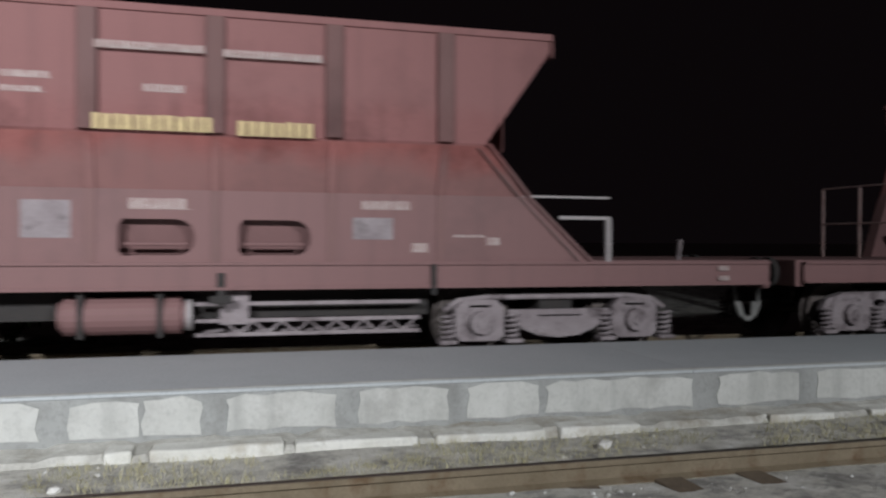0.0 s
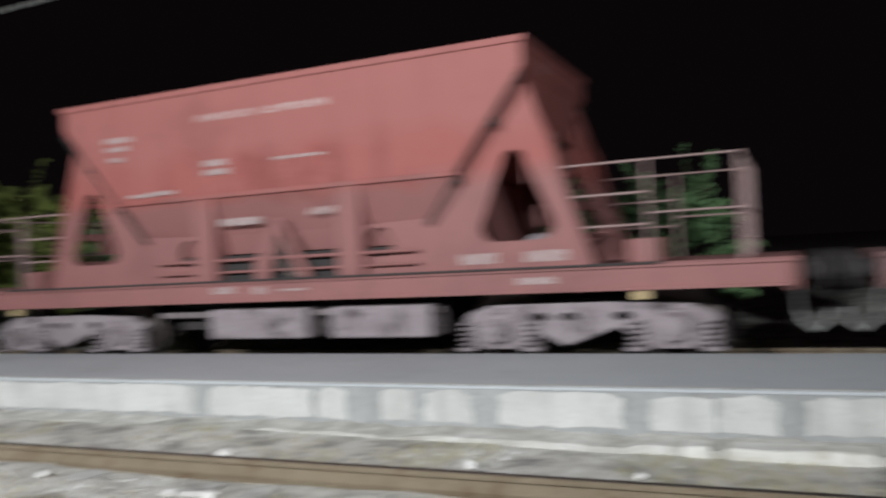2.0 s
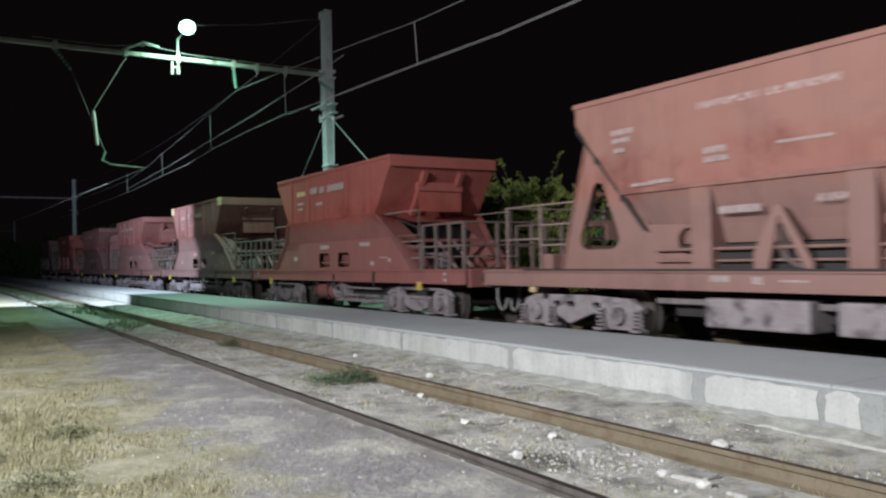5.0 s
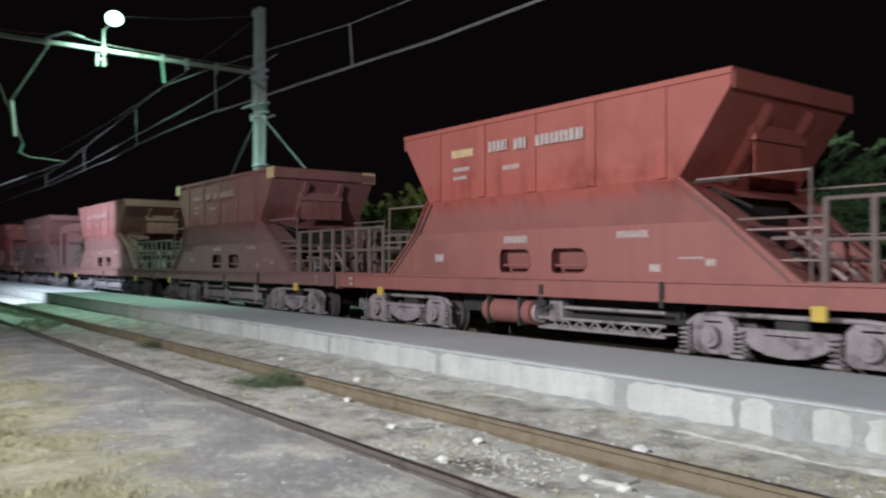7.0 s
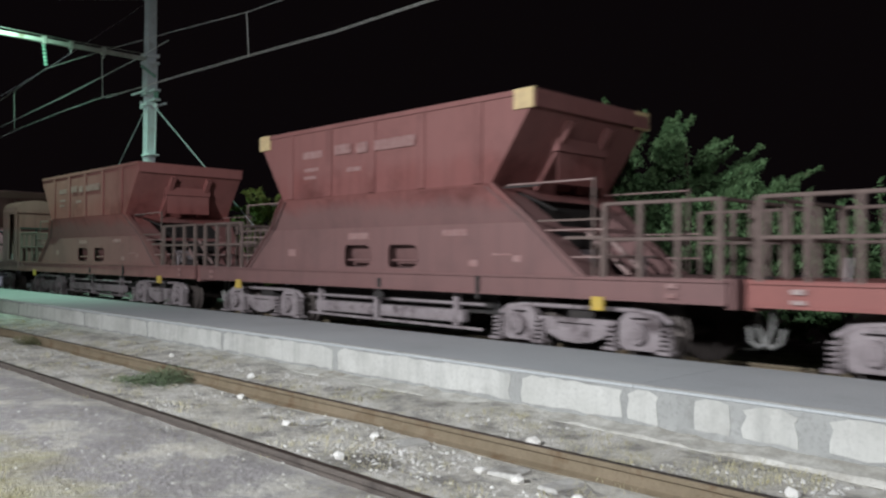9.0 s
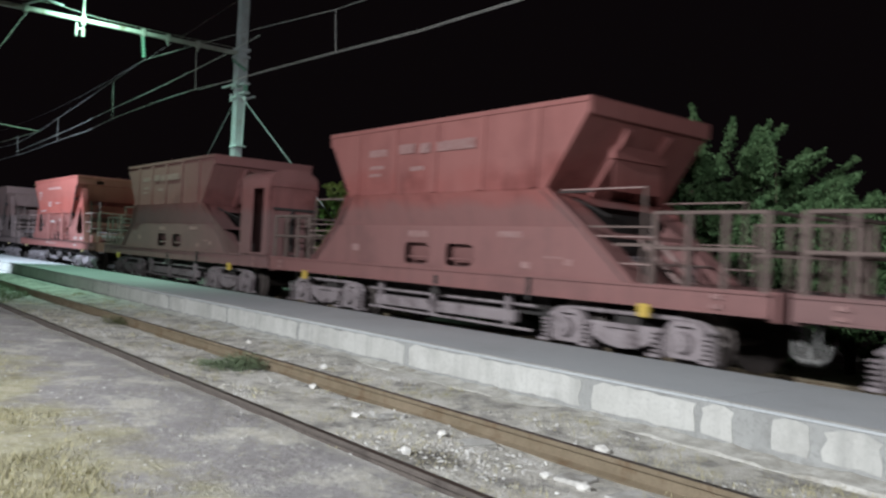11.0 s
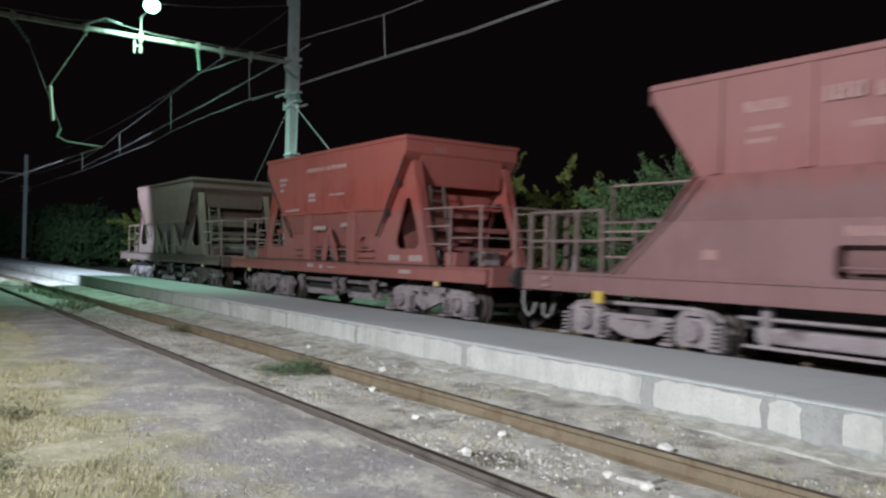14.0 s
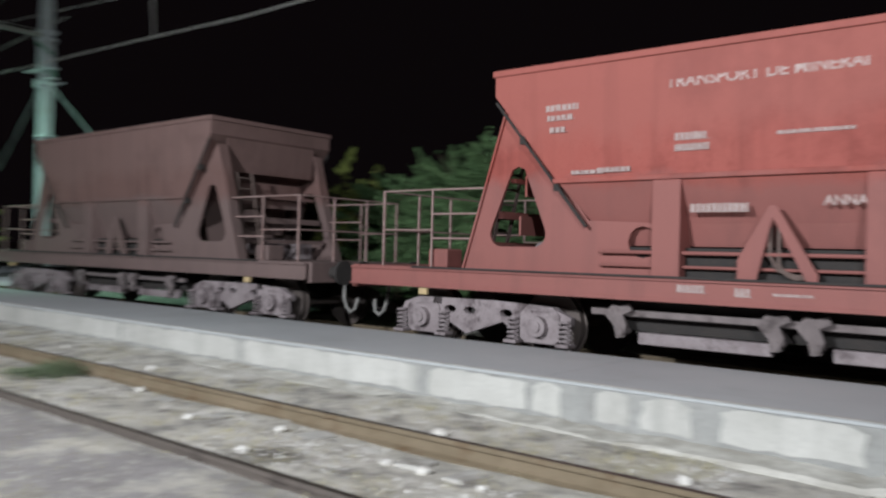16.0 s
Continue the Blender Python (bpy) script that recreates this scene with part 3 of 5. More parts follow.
def build_gantry(x, y, near):
    g = empty("catenary_gantry", "galvanised steel gantry spanning both tracks" if near else "distant steel catenary gantry beside the line", "gantry", "gantries over the line")
    g.location = (x, 0, 0)
    top = 10.6 if near else 10.1
    mast(g, y, top)
    mast(g, -3.2, 8.6)
    bm = boxes((-0.06, 0.06, -3.2, y - 0.16, 8.15, 8.28), bevel=0.01)
    part("beam", bm, M_BEAM, g, "long horizontal steel beam")
    bm = boxes((-0.24, 0.24, y - 0.24, y + 0.24, 8.05, 8.14), (-0.24, 0.24, y - 0.24, y + 0.24, 8.28, 8.40), bevel=0.01)
    part("beam_clamp", bm, M_POLE, g)
    bm = boxes((-0.22, 0.22, y - 0.22, y + 0.22, 6.95, 7.05), (-0.22, 0.22, y - 0.22, y + 0.22, 6.60, 6.68), (-0.55, 0.55, y - 0.42, y - 0.34, 6.98, 7.04), (-0.55, 0.55, y + 0.30, y + 0.36, 6.64, 6.70))
    part("wire_bracket", bm, M_POLE, g)
    if near:
        for sx, ex, z1 in ((0.15, 3.9, 4.1), (-0.15, -3.0, 4.6)):
            a = tube(bmesh.new(), (sx, y, 6.7), (ex * 1.75, y + 0.2, 6.7 - (6.7 - z1) * 1.75), 0.015 if ex > 0 else 0.010)
            part("guy_rod", a, M_POLE, g)
        part("mast_sleeve", boxes((-0.20, 0.20, y - 0.19, y + 0.19, 7.06, 8.04), bevel=0.015), M_POLE, g)
        for z in (7.04, 6.72):
            part("anchor_plate", boxes((0.23, 0.66, y - 0.12, y + 0.10, z, z + 0.07), bevel=0.01), M_POLE, g)
        for dx in (0.42, 0.60):
            part("post_insulator", insulator(bmesh.new(), (dx, y, 6.79), (dx, y, 7.04), 4, 0.045), M_INS, g, "small green insulator")
        part("side_arm", boxes((-0.66, -0.17, y - 0.06, y + 0.02, 6.58, 6.65), (-0.66, -0.60, y - 0.06, y + 0.02, 6.651, 6.86), bevel=0.008), M_POLE, g)
        rod = tube(bmesh.new(), (0.52, y, 6.50), (0.47, y, 4.95), 0.022)
        tube(rod, (0.52, y, 6.62), (0.52, y, 6.46), 0.07, 10)
        part("hanging_rod", rod, M_POLE, g)
        part("mast_band", boxes((-0.20, 0.42, y - 0.19, y + 0.19, 4.86, 4.91), bevel=0.008), M_POLE, g)
        for by in (3.15, 5.2, 8.72, 9.55, 10.6):
            part("beam_fitting", boxes((-0.09, 0.09, by - 0.07, by + 0.07, 8.10, 8.34), (-0.03, 0.03, by - 0.02, by + 0.02, 7.98, 8.099), bevel=0.01), M_BEAM, g)
        part("conduit", bent(bmesh.new(), [(0.09, 11.9, 8.36), (0.09, 9.5, 8.34), (0.09, 7.2, 8.37), (0.09, 5.9, 8.52), (0.09, 4.6, 8.36), (0.09, 2.5, 8.38)], 0.007), M_BEAM, g, "thin cable clipped along the beam")
        part("lamp_stay", bent(bmesh.new(), [(0.0, 5.1, 8.3), (0.0, 5.75, 8.62), (0.0, 6.25, 8.54)], 0.03), M_POLE, g)
        part("span_wire", bent(bmesh.new(), [(0.0, y - 0.1, 10.3), (0.0, 9.6, 9.72), (0.0, 7.0, 9.35)], 0.006), M_BEAM, g)
        part("mast_cap", boxes((-0.24, -0.10, y - 0.2, y - 0.02, 10.30, 10.55), bevel=0.03), M_POLE, g)
    return g


for i, (x, y) in enumerate(POLES):
    build_gantry(x, y, i == 0)


def build_hangers():
    """Drop arms and insulators under the near gantry, for both tracks."""
    h = empty("catenary_support", "drop arms with glass insulators hanging from the gantry beam", "wire support")
    X = -27.2
    part("insulator", insulator(bmesh.new(), (X, 8.72, 8.1), (X + 0.05, 8.78, 7.4)), M_INS, h, "green glass insulator string")
    part("insulator", insulator(bmesh.new(), (X, 11.9, 7.95), (X + 2.2, 11.4, 7.15), 7, 0.055), M_INS, h, "green glass insulator string")
    part("insulator", insulator(bmesh.new(), (X, 3.15, 8.1), (X, 3.6, 7.5)), M_INS, h, "green glass insulator string")
    part("drop_arm", tube(bmesh.new(), (X, 3.6, 7.5), (X, 4.55, 5.0), 0.009), M_BEAM, h)
    part("drop_arm", tube(bmesh.new(), (X, 5.2, 8.05), (X, 4.2, 6.25), 0.010), M_BEAM, h)
    part("steady_weight", tube(bmesh.new(), (X + 0.1, 4.2, 6.25), (X + 0.1, 4.3, 5.2), 0.055), M_KERB, h, "pale weight bar on the drop arm")
    part("steady_arm", bent(bmesh.new(), [(X, 4.45, 4.75), (X, 4.7, 4.62), (X, 5.2, 4.58), (X, 5.75, 4.55)], 0.013), M_BEAM, h)
    part("steady_arm", tube(bmesh.new(), (X, 4.55, 5.0), (X, 4.45, 4.72), 0.03), M_INS, h)


build_hangers()


def sag(a, b, low, n=24):
    a, b = Vector(a), Vector(b)
    return [a.lerp(b, k / n) - Vector((0, 0, 4 * low * (k / n) * (1 - k / n))) for k in range(n + 1)]


def build_wires():
    def wire(name, pts, r, label, category="wire"):
        bm = bent(bmesh.new(), pts, r, 5)
        me = bpy.data.meshes.new(name)
        bm.to_mesh(me)
        bm.free()
        me.materials.append(M_WIRE)
        return tagged(new(name, me), label, category, "overhead wires")

    CY = 8.8
    right = [(-24.6, 11.2, 7.1), (-22.5, CY + 0.4, 5.83), (-17.8, CY, 5.65), (-14.8, CY, 5.58), (-12.0, CY, 5.50), (-7.3, CY, 5.52), (0, CY, 5.55), (12, CY, 5.6), (33, CY, 5.7)]
    wire("contact_wire", [(-87.0, CY, 5.6), (-60, CY, 5.40), (-44.5, CY, 5.36), (-37.7, CY, 5.49), (-33.5, CY, 5.52), (-30.1, CY, 5.70), (-26.0, CY, 5.78), (-22.5, CY, 5.79), (-20.3, CY, 5.70), (-17.8, CY, 5.65), (-14.8, CY, 5.58), (-12.0, CY, 5.50), (-7.3, CY, 5.52), (0, CY, 5.55), (33, CY, 5.7)], 0.007, "copper contact wire over the far track")
    wire("contact_wire", [(-22.5, CY + 0.05, 5.76), (-17.8, CY + 0.05, 5.70), (-14.8, CY + 0.05, 5.63), (-12.0, CY + 0.05, 5.55), (-7.3, CY + 0.05, 5.57), (0, CY + 0.05, 5.6), (33, CY + 0.05, 5.75)], 0.007, "second contact wire over the far track")
    wire("messenger_wire", [(-87.0, CY, 7.4), (-60, CY, 6.2), (-46, CY, 6.0), (-41.4, CY, 6.2), (-38.2, CY, 6.48), (-33.9, CY, 6.79), (-30.6, CY, 7.07), (-27.2, CY, 7.34), (-23.2, CY, 7.11), (-19.9, CY, 6.89), (-17.9, CY, 6.75), (-15.03, CY, 6.53), (-10.45, CY, 6.39), (0, CY, 6.5), (33, CY, 7.5)], 0.006, "messenger wire over the far track")
    wire("feeder_wire", [(-18.6, CY, 6.62), (-20.6, CY, 6.47), (-25.6, CY, 6.22), (-30.2, CY, 6.06), (-36.5, CY, 5.80), (-46.0, CY, 5.55)], 0.008, "straight feeder wire running down to the contact wire")
    wire("feeder_wire", sag((-27.2, 12.2, 10.3), (-88, 11.7, 9.9), 1.2), 0.005, "thin feeder wire along the mast tops")
    wire("contact_wire", [(-168, 4.3, 5.0), (-88, 4.3, 4.9), (-27.2, 5.7, 4.52)], 0.007, "copper contact wire over the near track")
    for x, z0, z1 in ((-14.9, 5.6, 6.53), (-22.6, 5.78, 6.95), (-30.3, 5.70, 7.04), (-38.0, 5.48, 6.48), (-46, 5.4, 6.35), (-6.0, 5.55, 6.45)):
        wire("dropper", [(x, CY, z0), (x - 0.1, CY, z1)], 0.009, "short dropper between the catenary wires", "dropper")


build_wires()


def build_lamp():
    g = empty("gantry_lamp", "street lamp glowing green-white on the gantry beam", "lamp")
    g.location = (-27.2, 6.85, 0)
    part("post", boxes((-0.025, 0.025, -0.025, 0.025, 7.7, 8.9), bevel=0.005), M_BEAM, g)
    part("bracket", boxes((-0.06, 0.06, -0.05, 0.05, 7.70, 7.95), (-0.07, 0.07, -0.06, 0.06, 8.05, 8.36), bevel=0.01), M_BEAM, g)
    part("bracket", boxes((-0.04, 0.04, -0.22, -0.16, 7.68, 8.10), (-0.04, 0.04, -0.159, -0.051, 7.90, 7.95), bevel=0.008), M_BEAM, g)
    part("arm", tube(bmesh.new(), (0, 0, 8.85), (0.12, 0.22, 9.15), 0.022), M_BEAM, g)
    bm = bmesh.new()
    bmesh.ops.create_uvsphere(bm, u_segments=20, v_segments=12, radius=0.25)
    for v in bm.verts:
        v.co = Vector((v.co.x * 1.05, v.co.y * 1.05, v.co.z * 0.95)) + Vector((0.12, 0.29, 9.27))
    part("globe", bm, glow("lamp_glow", (0.55, 1.0, 0.82), 6), g, "glowing green-white lamp globe")


build_lamp()


# ---- shrubs and trees behind the far track ----
def build_tree(x, y, height, spread, leaves, leaf, label, seed, name="tree", low=0.15, size=0.052):
    rnd = random.Random(seed)
    t = empty(name, label, "tree" if name == "tree" else "bush")
    t.location = (x, y, ground_height(x, y) - 0.02)
    tips, bm = [], bmesh.new()
    for k in range(5 if name == "tree" else 7):
        a = k * math.tau / 5 + rnd.uniform(-0.4, 0.4)
        r = spread * rnd.uniform(0.5, 0.95)
        p0 = Vector((rnd.uniform(-0.1, 0.1), rnd.uniform(-0.1, 0.1), 0))
        p1 = Vector((math.cos(a) * r * 0.3, math.sin(a) * r * 0.3, height * rnd.uniform(0.3, 0.45)))
        p2 = Vector((math.cos(a) * r * 0.75, math.sin(a) * r * 0.75, height * rnd.uniform(0.45, 0.62)))
        for q0, q1, w in ((p0, p1, 0.05), (p1, p2, 0.03)):
            bar(bm, q0, q1, w * height / 3, w * height / 3)
        for _ in range(4 if name == "tree" else 9):
            q = p1.lerp(p2, rnd.uniform(-0.5, 1.0))
            q.z = max(q.z, low * height)
            d = Vector((rnd.gauss(0, 1) * spread * 0.26, rnd.gauss(0, 1) * spread * 0.26, abs(rnd.gauss(0.2, 0.5)) * height * 0.25))
            tips.append((q, q + d))
            bar(bm, q, q + d, 0.012, 0.012)
    for _ in range(int(14 * spread)):
        a = rnd.uniform(0, math.tau)
        q = Vector((math.cos(a) * spread * rnd.random(), math.sin(a) * spread * 0.6 * rnd.random(), height * rnd.uniform(low, 0.55)))
        tips.append((q, q + Vector((rnd.gauss(0, 0.3), rnd.gauss(0, 0.3), rnd.gauss(0.15, 0.3)))))
    twigs = bmesh.new()
    # feathery sprays that fill a dome and stand out of its edge
    for _ in range(330 if name == "tree" else 80):
        a, r = rnd.uniform(0, math.tau), spread * math.sqrt(rnd.random())
        top = height * (0.93 - 0.40 * (r / spread) ** 2)
        lift = rnd.random() ** 0.6
        q = Vector((math.cos(a) * r * 0.9, math.sin(a) * r * 0.6, low * height + (top - low * height) * lift * 0.84))
        out = Vector((math.cos(a) * rnd.uniform(0.3, 1.0) * (0.3 + r / spread), math.sin(a) * 0.4, rnd.uniform(-0.05, 0.35) + 0.3 * lift * (1 - r / spread)))
        w = out * min(height, 6.0) * (rnd.uniform(0.10, 0.20) if rnd.random() < 0.6 else rnd.uniform(0.20, 0.28))
        if rnd.random() < 0.35:
            w.z += 0.05 * height * lift
        w.z = min(w.z, max(0.05, height * rnd.uniform(0.90, 1.0) - q.z))
        bar(twigs, q, q + w, 0.008, 0.008)
        tips.extend([(q, q + w)] * 2)
    part("trunk", bm, M_BARK, t, "thin brown forked trunk")
    tagged(part("twig", twigs, M_BARK, t), kind="stuff")
    verts, faces = [], []
    for _ in range(leaves):
        a, b = tips[rnd.randrange(len(tips))]
        f = rnd.uniform(0.0, 1.08)
        thin = 0.085 - 0.06 * min(f, 1.0)
        c = a.lerp(b, f) + Vector((rnd.gauss(0, thin), rnd.gauss(0, thin), rnd.gauss(0, thin * 0.7)))
        c.z = max(c.z, 0.05)
        e = Euler((rnd.uniform(-1, 1), rnd.uniform(-1, 1), rnd.uniform(0, 6.3))).to_matrix()
        s = size * rnd.uniform(0.6, 1.5)
        o = len(verts)
        for p in ((-1.3, 0, 0), (0, -0.5, 0.1), (1.3, 0, -0.1), (0, 0.5, 0.1)):
            verts.append(c + e @ (Vector(p) * s))
        faces.append((o, o + 1, o + 2, o + 3))
    fast_mesh("crown", verts, faces, leaf, "", "", "", t)
    return t


build_tree(-8.8, 14.2, 5.25, 2.8, 120000, M_LEAF, "dark green feathery acacia behind the far track", 1, low=0.12, size=0.036)
build_tree(-11.8, 14.6, 4.8, 2.0, 42000, M_LEAF, "dark green acacia beside a larger one", 2, low=0.12, size=0.036)
build_tree(-6.4, 14.3, 3.9, 1.8, 30000, M_LEAF, "dense dark green shrub behind the train", 3, "bush", 0.05)
build_tree(-2.1, 14.1, 3.8, 1.25, 22000, M_LEAF, "bright green leafy shrub behind the train", 5, "bush", 0.03, 0.05)
build_tree(-4.2, 14.2, 3.4, 1.5, 20000, M_LEAF, "dense dark green shrub behind the train", 4, "bush", 0.05)
for k, (x, y, h, m) in enumerate(((-13.8, 15.2, 4.3, M_LEAF), (-16.2, 15.0, 4.9, M_LEAF2), (-18.6, 15.2, 5.0, M_LEAF2), (-21.0, 15.4, 5.6, M_LEAF2), (-23.6, 15.2, 5.3, M_LEAF2))):
    build_tree(x, y, h, 2.1, 12000, m, "yellow-green shrub in the hedge behind the train" if m is M_LEAF2 else "green shrub in the hedge behind the train", 40 + k, "bush", 0.05, 0.075)
build_tree(-50.4, 14.0, 6.0, 2.7, 42000, M_LEAF2, "round yellow-green bush beside the far track", 8, "bush", 0.03, 0.10)
build_tree(-40.5, 14.6, 5.6, 1.6, 22000, M_LEAF2, "small yellow-green bush beside the far track", 9, "bush", 0.03, 0.09)
for k, (x, y, h) in enumerate(((-70, 15, 4.5), (-80, 16, 6.0), (-92, 17, 7.0), (-105, 18, 7.5), (-120, 18, 8.0), (-140, 15, 8), (-150, 9, 8))):
    build_tree(x, y, h, 5.5, 12000, M_LEAF, "distant dark hedge trees along the line", 20 + k, "tree", 0.03, 0.26)


# ---- the ore train ----
RED = paint("wagon_red", (0.34, 0.063, 0.048), (0.37, 0.108, 0.088))
LOCKER_RED = paint("dusty_bright_wagon_red", (0.33, 0.078, 0.064), (0.37, 0.135, 0.12))
ROSE = paint("dusty_wagon_red", (0.225, 0.076, 0.072), (0.26, 0.115, 0.112))
ORANGE = paint("sun_bleached_wagon_red", (0.31, 0.10, 0.078), (0.36, 0.185, 0.145))
MAROON = paint("grimy_wagon_maroon", (0.20, 0.064, 0.058), (0.24, 0.105, 0.098))
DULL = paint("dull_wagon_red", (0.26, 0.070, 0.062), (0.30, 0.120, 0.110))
DARKRIB = paint("dark_rib_red", (0.13, 0.055, 0.052), (0.17, 0.085, 0.08))
BROWN = paint("ore_stained_wagon_brown", (0.15, 0.08, 0.07), (0.21, 0.13, 0.12))
M_LETTER = surface("white_lettering", (0.56, 0.46, 0.44), (0.40, 0.27, 0.25), 0.8, 10, 60, 0.03)
M_FAINT = surface("faded_lettering", (0.37, 0.24, 0.23), (0.28, 0.14, 0.13), 0.8, 10, 60, 0.03)
M_CABTOP = paint("dusty_mauve_roof", (0.20, 0.13, 0.13), (0.25, 0.18, 0.18))
M_TUBE = surface("dusty_reddish_handrail", (0.30, 0.19, 0.175), (0.38, 0.28, 0.265), 0.8, 6, 40, 0.1)
RUST = surface("rusty_handrail_steel", (0.125, 0.088, 0.078), (0.19, 0.14, 0.125), 0.85, 6, 40, 0.2)

WHEEL_R = 0.46
wheelsets = []


def spring(bm, x, y, z0, z1, r=0.075, wire=0.017, turns=5):
    pts = []
    for k in range(turns * 8 + 1):
        a = k * math.tau / 8
        pts.append((x + r * math.cos(a), y + r * math.sin(a), z0 + (z1 - z0) * k / (turns * 8)))
    return bent(bm, pts, wire, 5)


def side_frame_outline():
    """Cast side frame, dropped between the two axle boxes."""
    up = [(-1.46, 0.52), (-1.40, 0.66), (-1.15, 0.735), (-0.55, 0.745), (-0.30, 0.70), (0.30, 0.70), (0.55, 0.745), (1.15, 0.735), (1.40, 0.66), (1.46, 0.52)]
    down = [(1.32, 0.46), (1.22, 0.36), (0.78, 0.34), (0.66, 0.44), (0.45, 0.32), (0.28, 0.25), (-0.28, 0.25), (-0.45, 0.32), (-0.66, 0.44), (-0.78, 0.34), (-1.22, 0.36), (-1.32, 0.46)]
    return up + down


def build_bogie(wagon, cx, style="a"):
    b = new("bogie")
    b.parent = wagon
    b.location = (cx, 0, 0)
    tagged(b, "dusty grey two-axle bogie with coil springs")
    for s in (-1, 1):
        if style == "b":
            holes = [[(x + 0.11 * math.cos(q * 0.785), 0.60 + 0.055 * math.sin(q * 0.785)) for q in range(8)] for x in (-0.52, -0.17, 0.45)]
            out = [(-1.46, 0.50), (-1.38, 0.66), (-1.10, 0.75), (0.3, 0.76), (1.15, 0.72), (1.46, 0.60), (1.46, 0.50), (0.72, 0.48), (0.62, 0.34), (0.40, 0.48), (-0.22, 0.27), (-0.62, 0.46), (-0.78, 0.34), (-1.22, 0.34), (-1.34, 0.46)]
            part("side_frame", plate(bmesh.new(), out, holes, s * 1.04 - 0.05, 0.10), M_BOG, b)
        else:
            moon = [(-0.66, 0.60), (0.66, 0.60), (0.60, 0.47), (0.45, 0.36), (0.25, 0.285), (0.0, 0.26), (-0.25, 0.285), (-0.45, 0.36), (-0.60, 0.47)]
            slot = [[(-0.28, 0.535), (0.28, 0.535), (0.28, 0.515), (-0.28, 0.515)]]
            part("half_moon_beam", plate(bmesh.new(), moon, slot, s * 1.08 - 0.04, 0.08), M_BOG, b)
            bm = bent(bmesh.new(), [(-1.42, s * 1.05, 0.60), (-1.25, s * 1.05, 0.71), (-0.9, s * 1.05, 0.75), (0.9, s * 1.05, 0.75), (1.25, s * 1.05, 0.71), (1.42, s * 1.05, 0.60)], 0.035, 8)
            part("top_bar", bm, M_BOG, b)
        for x in (-1.0, 1.0):
            g = [(x - 0.30, 0.30), (x - 0.22, 0.24), (x + 0.22, 0.24), (x + 0.30, 0.30), (x + 0.30, 0.62), (x + 0.20, 0.72), (x - 0.20, 0.72), (x - 0.30, 0.62)]
            part("axle_guard", plate(bmesh.new(), g, [[(x - 0.13, 0.66), (x + 0.13, 0.66), (x + 0.13, 0.63), (x - 0.13, 0.63)]], s * 1.04 - 0.07, 0.14), M_BOG, b)
        for x in (-1.0, 1.0):
            bm = tube(bmesh.new(), (x, s * 1.10, 0.46), (x, s * 1.20, 0.46), 0.135, 14)
            tube(bm, (x, s * 1.20, 0.46), (x, s * 1.225, 0.46), 0.07, 12)
            part("axle_box_cover", bm, M_BOG, b)
            for d in (-0.40, 0.40):
                part("coil_spring", spring(bmesh.new(), x + d, s * 1.12, 0.26, 0.56), M_BOG, b)
                part("spring_seat", boxes((x + d - 0.10, x + d + 0.10, s * 1.12 - 0.10, s * 1.12 + 0.10, 0.22, 0.265), bevel=0.008), M_BOG, b)
    part("bolster", boxes((-0.22, 0.22, -1.0, 1.0, 0.45, 0.80), bevel=0.03), M_DARK, b)
    for x in (-1.0, 1.0):
        w = new("wheelset")
        w.parent = b
        bm = tube(bmesh.new(), (0, -1.05, 0), (0, 1.05, 0), 0.075, 10)
        for s in (-1, 1):
            tube(bm, (0, s * 0.70, 0), (0, s * 0.815, 0), WHEEL_R, 28)
            tube(bm, (0, s * 0.68, 0), (0, s * 0.71, 0), WHEEL_R + 0.028, 28)
            tube(bm, (0, s * 0.81, 0), (0, s * 0.85, 0), 0.12, 14)
            for k in range(4):
                c, q = math.cos(k * math.pi / 2) * 0.28, math.sin(k * math.pi / 2) * 0.28
                tube(bm, (c, s * 0.81, q), (c, s * 0.822, q), 0.05, 8)
        me = bpy.data.meshes.new("wheelset")
        bm.to_mesh(me)
        bm.free()
        me.materials.append(M_WHEEL)
        w.data = None
        scene.collection.objects.unlink(w)
        bpy.data.objects.remove(w)
        w = new("wheelset", me)
        w.parent = b
        wheelsets.append((w, x))
    return b


def lettering(parent, bars, material, y, label=""):
    """Worn painted bars: x0, x1, z0, z1 on the plane y."""
    for x0, x1, z0, z1 in bars:
        r = random.Random(int((x0 + z0) * 1000))
        x, h = x0, z1 - z0
        outline = [(x1, z0), (x0, z0)]
        while x < x1 - 0.03:
            w = min(r.uniform(0.5, 0.7) * h if h > 0.08 else r.uniform(0.05, 0.09), x1 - x)
            top = z1 - r.uniform(0, 0.06) * h
            outline += [(x, z0 + 0.006), (x + 0.001, top), (x + w * 0.80, top - r.uniform(0, 0.08) * h), (x + w * 0.80 + 0.001, z0 + 0.006)]
            x += w
        outline.append((x1, z0 + 0.006))
        bm = plate(bmesh.new(), outline[::-1], [], y - 0.004, 0.006)
        part("painted_marking", bm, material, parent, label)


def sign(parent, text, x, y, z, size, material):
    cu = bpy.data.curves.new("lettering", "FONT")
    cu.body, cu.size, cu.extrude, cu.offset = text, size, 0.003, 0.003
    cu.materials.append(material)
    ob = new("lettering", cu)
    ob.parent = parent
    ob.matrix_local = pose(x, y, z, 90, 0, 0)
    tagged(ob, "worn white painted words")
    return ob


